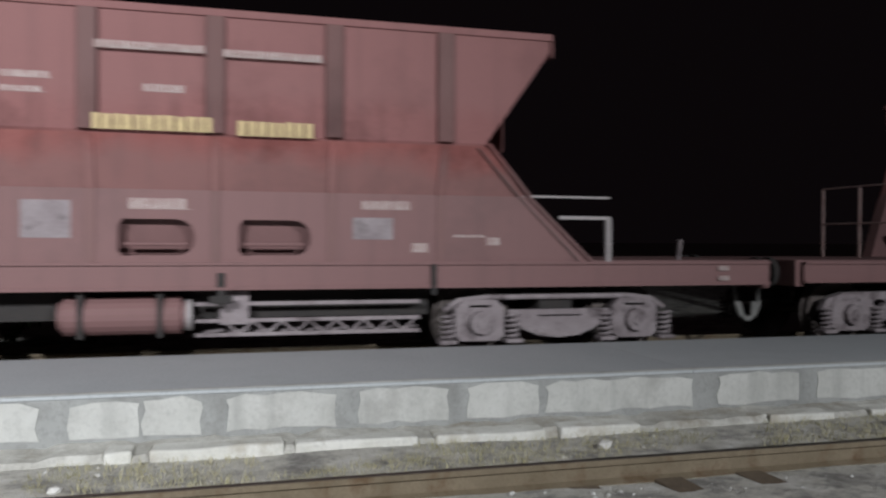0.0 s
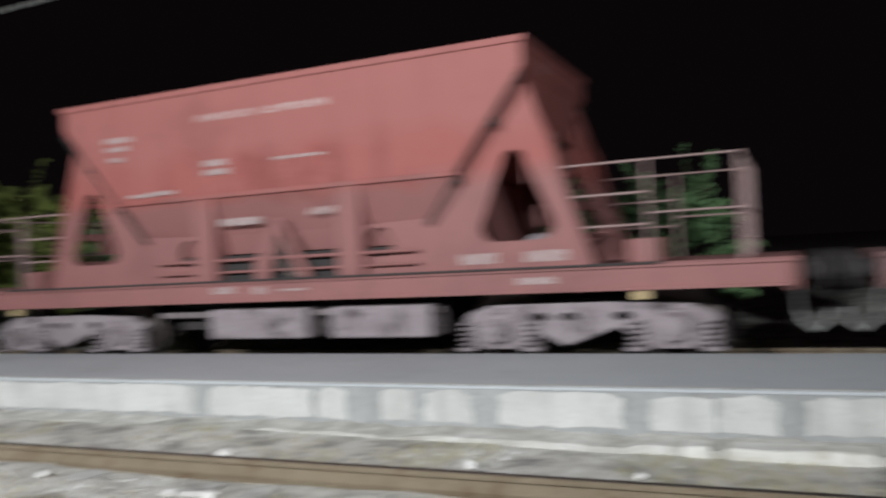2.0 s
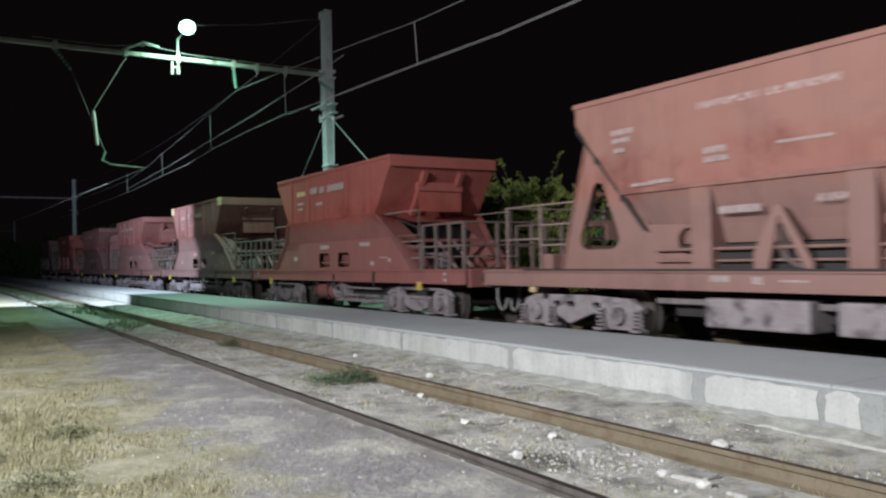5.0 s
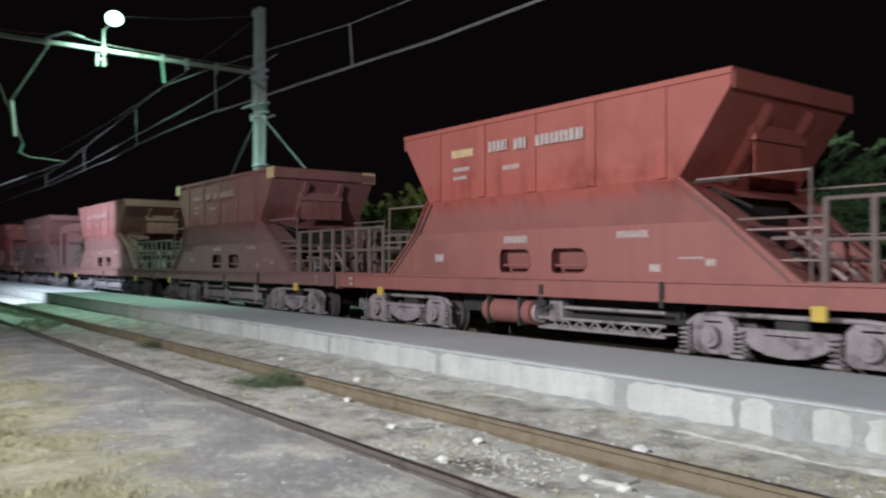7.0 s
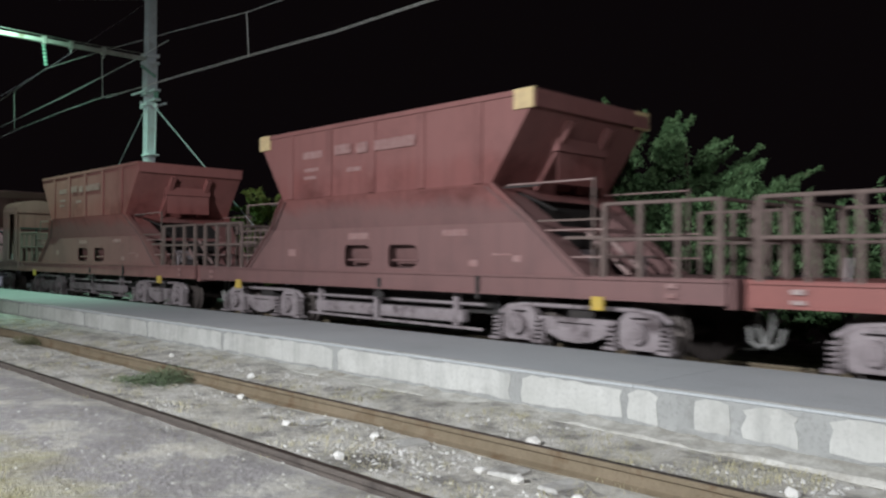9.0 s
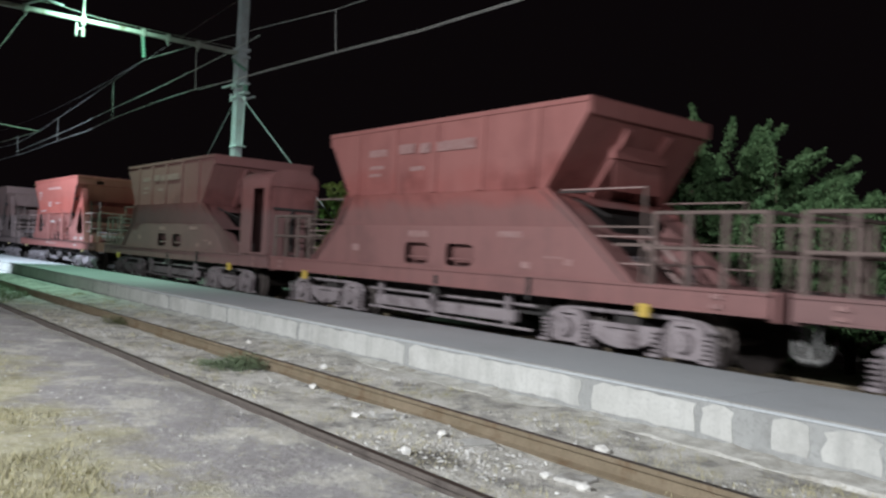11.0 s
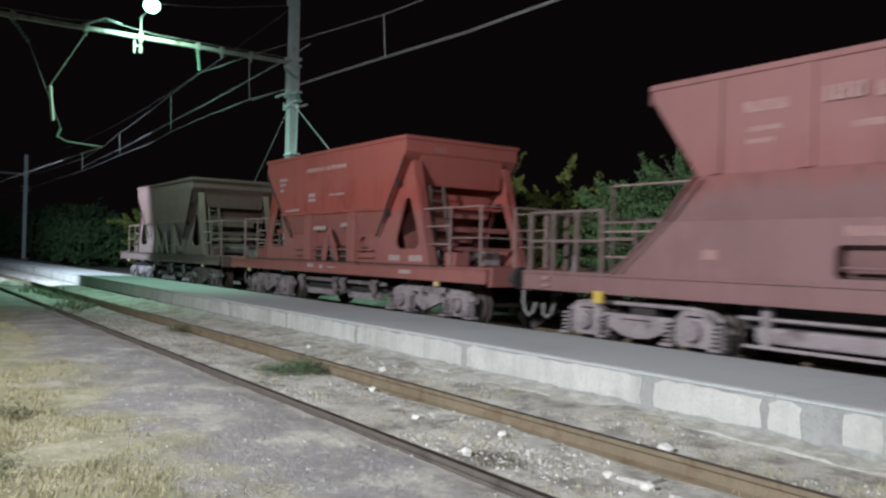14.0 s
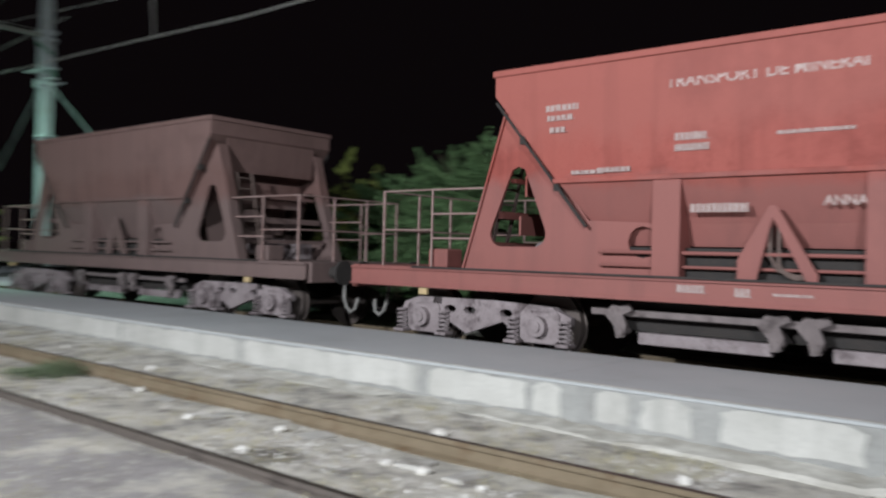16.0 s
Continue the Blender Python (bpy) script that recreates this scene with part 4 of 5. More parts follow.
def solebar(w, mat, left, right, hy, z0=0.88, z1=1.17):
    """Longitudinal channels with flanges, headstocks, floor."""
    for s in (-1, 1):
        pr = [(0.05, z0), (0.05, z0 + 0.03), (0.02, z0 + 0.03), (0.02, z1 - 0.03), (0.05, z1 - 0.03), (0.05, z1), (-0.02, z1), (-0.02, z0)]
        bm = loft(bmesh.new(), [[(x, s * (hy + a), z) for a, z in pr] for x in (left, right)], True, True)
        bmesh.ops.recalc_face_normals(bm, faces=bm.faces[:])
        part("solebar", bm, mat, w)
    for x, d in ((left, -1), (right, 1)):
        bm = boxes((x - 0.06, x + 0.06, -hy + 0.06, hy - 0.06, z0 - 0.05, z1 + 0.02), bevel=0.01)
        part("headstock", bm, mat, w)
        for s in (-1, 1):
            bm = tube(bmesh.new(), (x + d * 0.06, s * 0.87, 1.02), (x + d * 0.28, s * 0.87, 1.02), 0.10, 14)
            tube(bm, (x + d * 0.28, s * 0.87, 1.02), (x + d * 0.34, s * 0.87, 1.02), 0.20, 20)
            part("buffer", bm, M_DARK, w)
        bm = boxes((min(x, x + d * 0.36), max(x, x + d * 0.36), -0.12, 0.12, 0.88, 1.08), bevel=0.03)
        part("coupler", bm, M_DARK, w)
        bm = bent(bmesh.new(), [(x + d * 0.02, -0.55, 0.86), (x + d * 0.04, -0.58, 0.6), (x + d * 0.10, -0.58, 0.44), (x + d * 0.2, -0.58, 0.36), (x + d * 0.30, -0.58, 0.42), (x + d * 0.34, -0.55, 0.60)], 0.03)
        part("brake_hose", bm, M_HOSE, w, "grey looped brake hose")
    part("centre_sill", boxes((left + 0.1, right - 0.1, -0.35, 0.35, 0.84, 1.10)), M_DARK, w)


def railing(w, x0, x1, y, mat, posts=4, top=2.15, mid=1.65, gauge=0.022):
    bm = bmesh.new()
    for k in range(posts):
        x = x0 + (x1 - x0) * k / (posts - 1)
        bar(bm, (x, y, 1.17), (x, y, top), gauge * 2.4, gauge * 2)
    for z in (mid, top):
        tube(bm, (min(x0, x1) - 0.02, y, z), (max(x0, x1) + 0.02, y, z), gauge)
    part("handrail", bm, mat, w)


def ladder(w, a, b, mat, width=0.36, n=9):
    a, b = Vector(a), Vector(b)
    bm = bmesh.new()
    for s in (-1, 1):
        o = Vector((0, s * width / 2, 0))
        bar(bm, a + o, b + o, 0.05, 0.03)
    for k in range(n):
        p = a.lerp(b, (k + 0.5) / n)
        tube(bm, p - Vector((0, width / 2, 0)), p + Vector((0, width / 2, 0)), 0.014)
    part("ladder", bm, mat, w)


def d_hole(x0, x1, z0, z1):
    r = (z1 - z0) / 2
    return [(x0 + 0.04, z0)] + arc(x1 - r, z0 + r, r, -90, 90, 8) + [(x0 + 0.05, z1), (x0, z1 - 0.08), (x0, z0 + 0.06)]


def build_reservoir(w, mat):
    """The painted air tank and the pale rigging beside it."""
    bm = tube(bmesh.new(), (-1.55, -1.02, 0.60), (-0.30, -1.02, 0.60), 0.205, 20)
    bmesh.ops.bevel(bm, geom=[e for e in bm.edges if abs(e.verts[0].co.x - e.verts[1].co.x) < 1e-4], offset=0.05, segments=2, affect="EDGES")
    part("brake_reservoir", bm, mat, w, "painted cylindrical brake reservoir")
    for x in (-1.35, -0.58):
        part("reservoir_strap", boxes((x, x + 0.05, -1.235, -0.80, 0.385, 0.86)), M_DARK, w)
    part("reservoir_end", tube(bmesh.new(), (-0.301, -1.02, 0.60), (-0.24, -1.02, 0.60), 0.17, 18), M_PIPE, w, "pale domed tank end")
    bm = bmesh.new()
    for k in range(14):
        x = 0.1 + k * 0.15
        bar(bm, (x, -1.13, 0.40 if k % 2 else 0.53), (x + 0.15, -1.13, 0.53 if k % 2 else 0.40), 0.018, 0.02)
    for z in (0.72, 0.54, 0.39):
        bar(bm, (-0.2, -1.12, z), (2.25, -1.12, z), 0.03, 0.04)
    for k in range(9):
        x = -0.1 + k * 0.27
        bar(bm, (x, -1.12, 0.42), (x + 0.2, -0.9, 0.42), 0.03, 0.03)
    box(bm, 0.05, 0.35, -1.15, -0.9, 0.50, 0.86)
    part("brake_rigging", bm, M_BOG, w, "pale brake rigging frame")


def build_wagon_a(mat, label, L=3.48, left=-6.25, right=6.25, cab=None, corner=None, rib=0.03, holes=2, yellow=False, cage=(-1, 1), rib_mat=None, rail_mat=None, waist=None, tank=True, mark=None):
    w = empty("hopper_wagon", label, "wagon", "wagons of the ore train")
    HY, LY = 1.45, 1.27
    wx = L - 0.76
    # the hopper: a lip, sloped ends, sides that fold in under a waist
    bm = bmesh.new()
    loft(bm, [rect(L - 0.05, HY - 0.05, 3.6), rect(L - 0.05, HY - 0.05, 3.76), rect(L, HY, 3.76), rect(L, HY, 3.57), rect(wx, HY, 2.50), rect(wx - 0.45, HY - 0.22, 1.92), rect(wx - 1.1, HY - 0.45, 1.25)], cap_low=True)
    bm.faces.new([v for v in bm.verts if abs(v.co.z - 3.6) < 1e-4])
    bmesh.ops.recalc_face_normals(bm, faces=bm.faces[:])
    hop = part("hopper", bm, mat, w)
    bm = boxes((-L - 0.03, L + 0.03, -HY - 0.03, -HY + 0.02, 3.70, 3.78), (-L - 0.03, L + 0.03, HY - 0.02, HY + 0.03, 3.70, 3.78), (-L - 0.03, -L + 0.02, -HY + 0.021, HY - 0.021, 3.70, 3.78), (L - 0.02, L + 0.03, -HY + 0.021, HY - 0.021, 3.70, 3.78), bevel=0.008)
    part("top_rim", bm, mat, hop)
    for s in (-1, 1):
        for x in (-2.45, -1.22, 0.0, 1.22, 2.45):
            y0, y1 = sorted((s * (HY + 0.001), s * (HY + rib)))
            part("rib", boxes((x - 0.09, x + 0.09, y0, y1, 2.50, 3.695), bevel=0.006), rib_mat or mat, hop)
        # the folded side sheet below the waist, with hand holes
        hs = [d_hole(-0.96, -0.20, 1.24, 1.62), d_hole(0.24, 1.0, 1.24, 1.62)][:holes]
        out = [(-wx, 1.925), (wx, 1.925)]
        gx = 4.28
        k = (1.925 - 1.17) / (2.47 - 1.17)
        ex = gx - (gx - wx) * k
        low = [(ex, 1.925), (gx, 1.17), (gx + 0.05, 0.875), (-gx - 0.05, 0.875), (-gx, 1.17), (-ex, 1.925)]
        part("side_sheet", plate(bmesh.new(), low, hs, s * LY - (0.02 if s < 0 else 0.0), 0.02), mat, w)
        bm = bmesh.new()
        a = [bm.verts.new(p) for p in ((-wx, s * HY, 2.47), (wx, s * HY, 2.47), (ex, s * LY, 1.925), (-ex, s * LY, 1.925))]
        f = bm.faces.new(a)
        ext = bmesh.ops.extrude_face_region(bm, geom=[f])
        bmesh.ops.translate(bm, vec=(0, -s * 0.02, 0), verts=[g for g in ext["geom"] if isinstance(g, bmesh.types.BMVert)])
        bmesh.ops.recalc_face_normals(bm, faces=bm.faces[:])
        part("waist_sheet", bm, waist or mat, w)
        for d in (-1, 1):
            bm = bar(bmesh.new(), (d * wx, s * (HY - 0.02), 2.50), (d * ex, s * (LY - 0.01), 1.925), 0.16, 0.03)
            bar(bm, (d * ex, s * (LY - 0.01), 1.925), (d * (gx + 0.02), s * (LY - 0.01), 1.17), 0.16, 0.03)
            part("corner_flange", bm, mat, w)
            # thin flange strip, darkened to show the shadow it casts
            bm = bar(bmesh.new(), (d * (wx - 0.10), s * (HY + 0.002), 2.45), (d * (ex - 0.12), s * (LY + 0.022), 1.925), 0.055, 0.016)
            bar(bm, (d * (ex - 0.12), s * (LY + 0.022), 1.925), (d * (gx - 0.14), s * (LY + 0.022), 1.18), 0.055, 0.016)
            part("flange_edge", bm, DARKRIB, w, "raised flange along the sloping edge, its shadow painted dark")
        for x in (-2.45, -1.22, 0.0, 1.22, 2.45) if waist else ():
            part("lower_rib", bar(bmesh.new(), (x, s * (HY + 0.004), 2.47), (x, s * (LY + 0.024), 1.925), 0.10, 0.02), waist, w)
            y0, y1 = sorted((s * (LY + 0.022), s * (LY + 0.036)))
            part("lower_rib", boxes((x - 0.05, x + 0.05, y0, y1, 0.89, 1.92)), MAROON, w)
        for x in (-0.9, 0.3):
            part("hole_bar", tube(bmesh.new(), (x, s * 1.24, 1.36), (x + 0.62, s * 1.24, 1.36), 0.02), mat, w)
        # recess sheets behind the hand holes; without a tank, shade is painted near-black
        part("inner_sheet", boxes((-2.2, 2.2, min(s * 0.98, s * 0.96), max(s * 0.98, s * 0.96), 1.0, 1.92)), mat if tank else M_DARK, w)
    # the ends: stiffeners on the slope, a tray, posts and bracing
    for d in (-1, 1):
        e = lambda t, y, o=0.03: (d * (L + (wx - L) * t + o), y, 3.57 + (2.50 - 3.57) * t - 0.02)  # noqa: E731
        for y in (-0.5, 0.5):
            part("end_stiffener", bar(bmesh.new(), e(0.10, y), e(1.0, y), 0.12, 0.16), mat, hop)
        part("end_beam", bar(bmesh.new(), e(0.42, -0.62, 0.07), e(0.42, 0.62, 0.07), 0.12, 0.20), mat, hop)
        hx = e(0.46, 0)[0] + d * 0.06
        part("hanging_plate", boxes((min(hx, hx + d * 0.015), max(hx, hx + d * 0.015), -0.56, 0.62, 2.52, e(0.46, 0)[2]), bevel=0.003), mat, hop, "dull plate hanging below the end beam")
        part("end_rim", boxes((min(d * (L + 0.031), d * (L + 0.05)), max(d * (L + 0.031), d * (L + 0.05)), -HY, HY, 3.52, 3.72), bevel=0.004), mat, hop)
        # a sloping cover plate under the waist, its lower beam and posts
        bm = bmesh.new()
        slope = lambda t, y, o=0.0: (d * (wx + 0.02 + (4.24 - wx) * t + o), y, 2.46 - 1.27 * t)  # noqa: E731
        sheets = (((0, -1.27), (0, 1.27), (0.14, 1.27), (0.14, -1.27)), ((0.14, -1.27), (0.14, -0.90), (0.46, -0.72), (0.46, -1.27)), ((0.14, 0.75), (0.14, 1.27), (0.46, 1.27), (0.46, 0.95)), ((0.46, -1.27), (0.46, 1.27), (0.52, 1.27), (0.52, -1.27)), ((0.52, -1.27), (0.52, -1.12), (0.62, -0.88), (1, -0.85), (1, -1.27)), ((0.52, 1.05), (0.52, 1.27), (1, 1.27), (1, 0.95)))
        for ring in sheets:
            bm.faces.new([bm.verts.new(slope(t, y)) for t, y in ring])
        bmesh.ops.solidify(bm, geom=bm.faces[:], thickness=0.02)
        part("end_sheet", bm, mat, w, "flared end sheet with wide dark openings")
        part("release_rod", tube(bmesh.new(), slope(0.06, -1.05, 0.05), slope(0.26, -0.55, 0.05), 0.022), M_DARK, w, "dark diagonal release rod")
        for y in (-0.22, 0.20):
            part("end_post", bar(bmesh.new(), slope(1.0, y, 0.0), slope(0.52, y, 0.0), 0.055, 0.05), M_TUBE, w)
        part("end_crossbar", tube(bmesh.new(), slope(0.80, -0.9, 0.03), slope(0.80, 1.0, 0.03), 0.022), M_TUBE, w)
        if d in cage and cab != d:
            for s in (-1, 1):
                for x0, x1, z in ((wx + 0.12, 4.35, 2.47), (3.30, 4.55, 1.80), (3.75, 4.55, 1.43)):
                    part("side_handrail", tube(bmesh.new(), (d * x0, s * 1.24, z), (d * x1, s * 1.24, z), 0.012), M_TUBE, w)
                part("rail_post", bar(bmesh.new(), (d * 4.36, s * 1.24, 1.17), (d * 4.36, s * 1.24, 2.49), 0.028, 0.028), RUST, w)
            part("ledge", boxes((min(d * (wx + 0.08), d * 3.45), max(d * (wx + 0.08), d * 3.45), -1.262, -1.232, 2.425, 2.450)), M_DARK, w)
        part("brake_wheel_box", boxes((min(d * 3.0, d * 3.5), max(d * 3.0, d * 3.5), -0.3, 0.1, 1.19, 1.55), bevel=0.02), M_BOG, w)
        # dark backing sheet: paints the shade seen through the end openings
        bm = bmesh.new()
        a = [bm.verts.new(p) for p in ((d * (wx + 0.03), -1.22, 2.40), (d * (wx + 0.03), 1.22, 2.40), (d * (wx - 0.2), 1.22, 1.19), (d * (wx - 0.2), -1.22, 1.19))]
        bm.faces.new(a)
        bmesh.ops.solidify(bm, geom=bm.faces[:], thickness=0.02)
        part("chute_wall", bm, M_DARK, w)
        end = right if d > 0 else left
        part("end_floor", boxes((min(d * 4.2, end), max(d * 4.2, end), -1.28, 1.28, 1.165, 1.185)), mat, w)
        if cab != d and d in cage:
            for s in (-1, 1):
                railing(w, d * 4.55, end - d * 0.12, s * 1.26, RUST, 4, 2.12, 1.66, 0.026)
            bm = bmesh.new()
            for y in (-1.26, -0.45, 0.45, 1.26):
                bar(bm, (end - d * 0.10, y, 1.17), (end - d * 0.10, y, 2.12), 0.06, 0.05)
            tube(bm, (end - d * 0.10, -1.26, 2.12), (end - d * 0.10, 1.26, 2.12), 0.025)
            tube(bm, (end - d * 0.10, -1.26, 1.66), (end - d * 0.10, 1.26, 1.66), 0.025)
            part("end_rail", bm, RUST, w)
        if cab != d:
            bm = boxes((min(d * 3.45, d * 4.55), max(d * 3.45, d * 4.55), -1.285, -1.26, 1.92, 1.945), (min(d * 3.9, d * 4.55), max(d * 3.9, d * 4.55), -1.285, -1.26, 1.67, 1.71), (min(d * 4.50, d * 4.56), max(d * 4.50, d * 4.56), -1.30, -1.25, 1.17, 1.70))
            part("step_rail", bm, rail_mat or RUST, w)
        if d not in cage:
            ladder(w, (d * (L + 0.04), 1.0, 3.60), (d * 4.0, 1.0, 1.18), RUST)
        if not (yellow and d > 0):
            part("lashing_block", boxes((min(d * 4.42, d * 4.60), max(d * 4.42, d * 4.60), -1.38, -1.32, 0.74, 0.92), bevel=0.01), M_YEL, w, "yellow painted bracket")
    solebar(w, mat, left, right, 1.30)
    for x in (left + 1.0, right - 1.2):
        part("hand_lever", bar(bmesh.new(), (x, -1.15, 1.17), (x + 0.03, -1.15, 1.44), 0.05, 0.03), M_BOG, w)
    # brake reservoir and rigging between the bogies
    if not tank:
        for x0, x1 in ((-2.05, -0.35), (-0.15, 1.85)):
            part("lower_beam", boxes((x0, x1, -1.14, -0.98, 0.40, 0.60), bevel=0.03), M_BOG, w, "dusty grey beam between the bogies")
        bm = bmesh.new()
        bar(bm, (-2.2, -1.16, 0.36), (2.3, -1.16, 0.33), 0.03, 0.04)
        tube(bm, (-2.3, -1.10, 0.70), (2.3, -1.10, 0.70), 0.025)
        for x in (-1.9, -0.25, 1.7):
            box(bm, x - 0.05, x + 0.05, -1.15, -1.05, 0.36, 0.86)
        part("brake_rigging", bm, M_BOG, w)
    else:
        build_reservoir(w, mat)
    part("lever_bracket", boxes((0.02, 0.10, -1.35, -1.31, 0.70, 1.06), (-0.06, 0.18, -1.36, -1.31, 0.74, 0.82), bevel=0.01), M_DARK, w)
    part("lever_bracket", boxes((2.33, 2.39, -1.37, -1.33, 0.80, 1.15), bevel=0.01), M_DARK, w)
    # added near-black block: the shade under the hopper put into colour
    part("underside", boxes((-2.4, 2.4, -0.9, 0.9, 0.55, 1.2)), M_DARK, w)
    for cx in (-3.98, 3.98):
        build_bogie(w, cx)
    if cab:
        build_cab(w, mat, cab, left, right)
    # painted marks
    mark = mark or M_WHITE
    if yellow:
        lettering(w, [(-1.17, -0.02, 2.50, 2.66), (0.22, 1.01, 2.48, 2.64)], M_PALE, -HY - rib - 0.004, "faded yellow painted marking")
        lettering(w, [(-1.15, -0.1, 3.30, 3.38), (0.08, 1.1, 3.28, 3.36)], mark, -HY - rib - 0.004)
    else:
        lettering(w, [(-2.05, -1.45, 3.22, 3.36)], mark if mark is M_FAINT else M_PALE, -HY - 0.004, "faded yellow painted marking")
        lettering(w, [(-1.02, -0.55, 3.22, 3.40), (-0.40, -0.1, 3.20, 3.38), (0.1, 1.10, 3.20, 3.38)], mark, -HY - rib - 0.002)
    lettering(w, [(-2.0, -1.55, 2.98, 3.05), (-2.0, -1.6, 2.84, 2.90), (-0.7, -0.3, 2.9, 2.98)], mark, -HY - 0.003)
    yl = -LY - 0.024
    lettering(w, [(-0.85, -0.25, 1.72, 1.84), (-0.6, -0.2, 1.02, 1.10), (0.5, 0.9, 1.06, 1.09), (1.3, 2.4, 1.09, 1.12), (1.55, 2.1, 1.75, 1.85), (2.6, 3.0, 1.45, 1.48)], mark, yl)
    for x0, x1, z0, z1 in ((-2.75, -2.5, 1.42, 1.55), (2.12, 2.3, 1.28, 1.38), (3.0, 3.15, 1.36, 1.45)):
        part("painted_patch", boxes((x0, x1, yl - 0.002, yl + 0.02, z0, z1)), mark, w)
    if yellow:
        part("painted_panel", boxes((-1.86, -1.40, yl - 0.001, yl + 0.02, 1.42, 1.80)), M_BOG, w, "bare grey painted panel")
    if yellow:
        part("painted_panel", boxes((1.45, 1.9, yl - 0.001, yl + 0.02, 1.42, 1.66)), M_BOG, w, "bare grey painted panel")
    lettering(w, [(2.85, 3.3, 1.05, 1.12), (3.5, 3.78, 0.98, 1.05), (-3.5, -3.2, 1.0, 1.08)], M_PALE, yl, "faded yellow painted marking")
    lettering(w, [(right - 0.75, right - 0.60, 1.06, 1.12), (right - 0.75, right - 0.60, 0.94, 1.0), (left + 0.5, left + 0.66, 1.04, 1.1), (left + 0.5, left + 0.66, 0.93, 0.98)], mark, -1.355)
    if corner:
        for d in (-1, 1):
            x0, x1 = sorted((d * (L - 0.32), d * (L + 0.035)))
            part("corner_marking", boxes((x0, x1, -HY - 0.036, -HY + 0.02, 3.50, 3.785)), corner, hop, "pale yellow corner patch")
            x0, x1 = sorted((d * (L - 0.01), d * (L + 0.036)))
            part("corner_marking", boxes((x0, x1, HY - 0.35, HY + 0.034, 3.50, 3.785)), corner, hop, "pale yellow corner patch")
    return w


def build_cab(w, mat, d, left, right):
    """The guard's cab on the end platform, with a door opening in each side and a curved roof."""
    round_top = d > 0
    x0, x1 = (5.03, 6.52) if d > 0 else (-5.85, -4.38)
    hy, z0, z1 = (0.62, 1.19, 3.02) if d > 0 else (0.70, 1.19, 3.17)
    off = -0.69 if d > 0 else 0.50
    cab = new("guard_cab")
    cab.parent = w
    cab.location = (0, off, 0)
    tagged(cab, "small steel guard's cab with an open doorway" if d > 0 else "small steel guard's cab with a closed side door")
    dx0, dx1 = (x0 + 0.62, x1 - 0.28) if d > 0 else (x0 + 0.52, x0 + 0.80)
    for s in (-1, 1):
        y = s * hy
        out = [(x0, z0), (x1, z0), (x1, z1 - 0.17), (x0, z1 - 0.17)]
        hole = [[(dx0, z0 + 0.05), (dx1, z0 + 0.05), (dx1, z1 - 0.22), (dx0, z1 - 0.22)]]
        part("cab_side", plate(bmesh.new(), out, hole, y - (0.0 if s > 0 else 0.03), 0.03), mat, cab)
        if d < 0 or s > 0:
            part("cab_door", boxes((dx0 + 0.005, dx1 - 0.005, min(y - s * 0.17, y - s * 0.14), max(y - s * 0.17, y - s * 0.14), z0 + 0.055, z1 - 0.28)), mat, cab)
            if d < 0:
                part("door_post", boxes((x0 + 0.05, x0 + 0.50, min(y + s * 0.002, y + s * 0.03), max(y + s * 0.002, y + s * 0.03), z0 + 0.02, z1 - 0.24), bevel=0.008), DULL, cab, "brighter red door post")
                part("panel_seam", boxes((x0 + 0.82, x1, min(y + s * 0.001, y + s * 0.008), max(y + s * 0.001, y + s * 0.008), 2.10, 2.125)), M_DARK, cab)
        else:
            part("half_door", boxes((dx0 + 0.03, dx1 - 0.03, y + 0.35, y + 0.38, z0 + 0.05, z0 + 1.1)), RUST, cab)
    for x in (x0 + 0.002, x1 - 0.032):
        part("cab_end", boxes((x, x + 0.03, -hy + 0.035, hy - 0.035, z0, z1 - 0.172)), mat, cab)
    # roof: barrel for the one, nearly flat for the other
    rise = 0.44 if round_top else 0.66
    bm, n = bmesh.new(), 14
    rings = []
    for x in (x0 - 0.03, x1 + 0.03):
        ring = []
        for k in range(n + 1):
            a = math.pi * k / n
            y = -math.cos(a) * (hy + 0.03)
            z = z1 - 0.18 + rise * (math.sin(a) ** (0.55 if round_top else 0.22))
            ring.append((x, y, z))
        rings.append([bm.verts.new(p) for p in ring])
    for k in range(n):
        bm.faces.new((rings[0][k], rings[0][k + 1], rings[1][k + 1], rings[1][k]))
    for r in rings:
        bm.faces.new((r))
    bm.faces.new((rings[0][0], rings[1][0], rings[1][-1], rings[0][-1]))
    bmesh.ops.recalc_face_normals(bm, faces=bm.faces[:])
    part("cab_roof", bm, M_CABTOP if not round_top else mat, cab)
    xe = x1 + 0.012 if d > 0 else x0 - 0.012
    bm = boxes((min(xe, xe + d * 0.03), max(xe, xe + d * 0.03), -hy + 0.08, hy - 0.05, 2.28, 2.34), (min(xe, xe + d * 0.05), max(xe, xe + d * 0.05), -0.06, 0.0, 1.3, 2.27), (min(xe, xe + d * 0.05), max(xe, xe + d * 0.05), hy - 0.16, hy - 0.10, 1.3, 2.2))
    part("end_strip", bm, M_DARK, cab)
    for z in (2.30, 1.78, 1.42) if d < 0 else ():
        bm = bmesh.new()
        tube(bm, (-4.30, -1.30 - off, z), (-3.2 if z > 2 else -3.6 if z > 1.7 else -4.0, -1.30 - off, z), 0.022)
        part("grab_rail", bm, M_TUBE, cab)


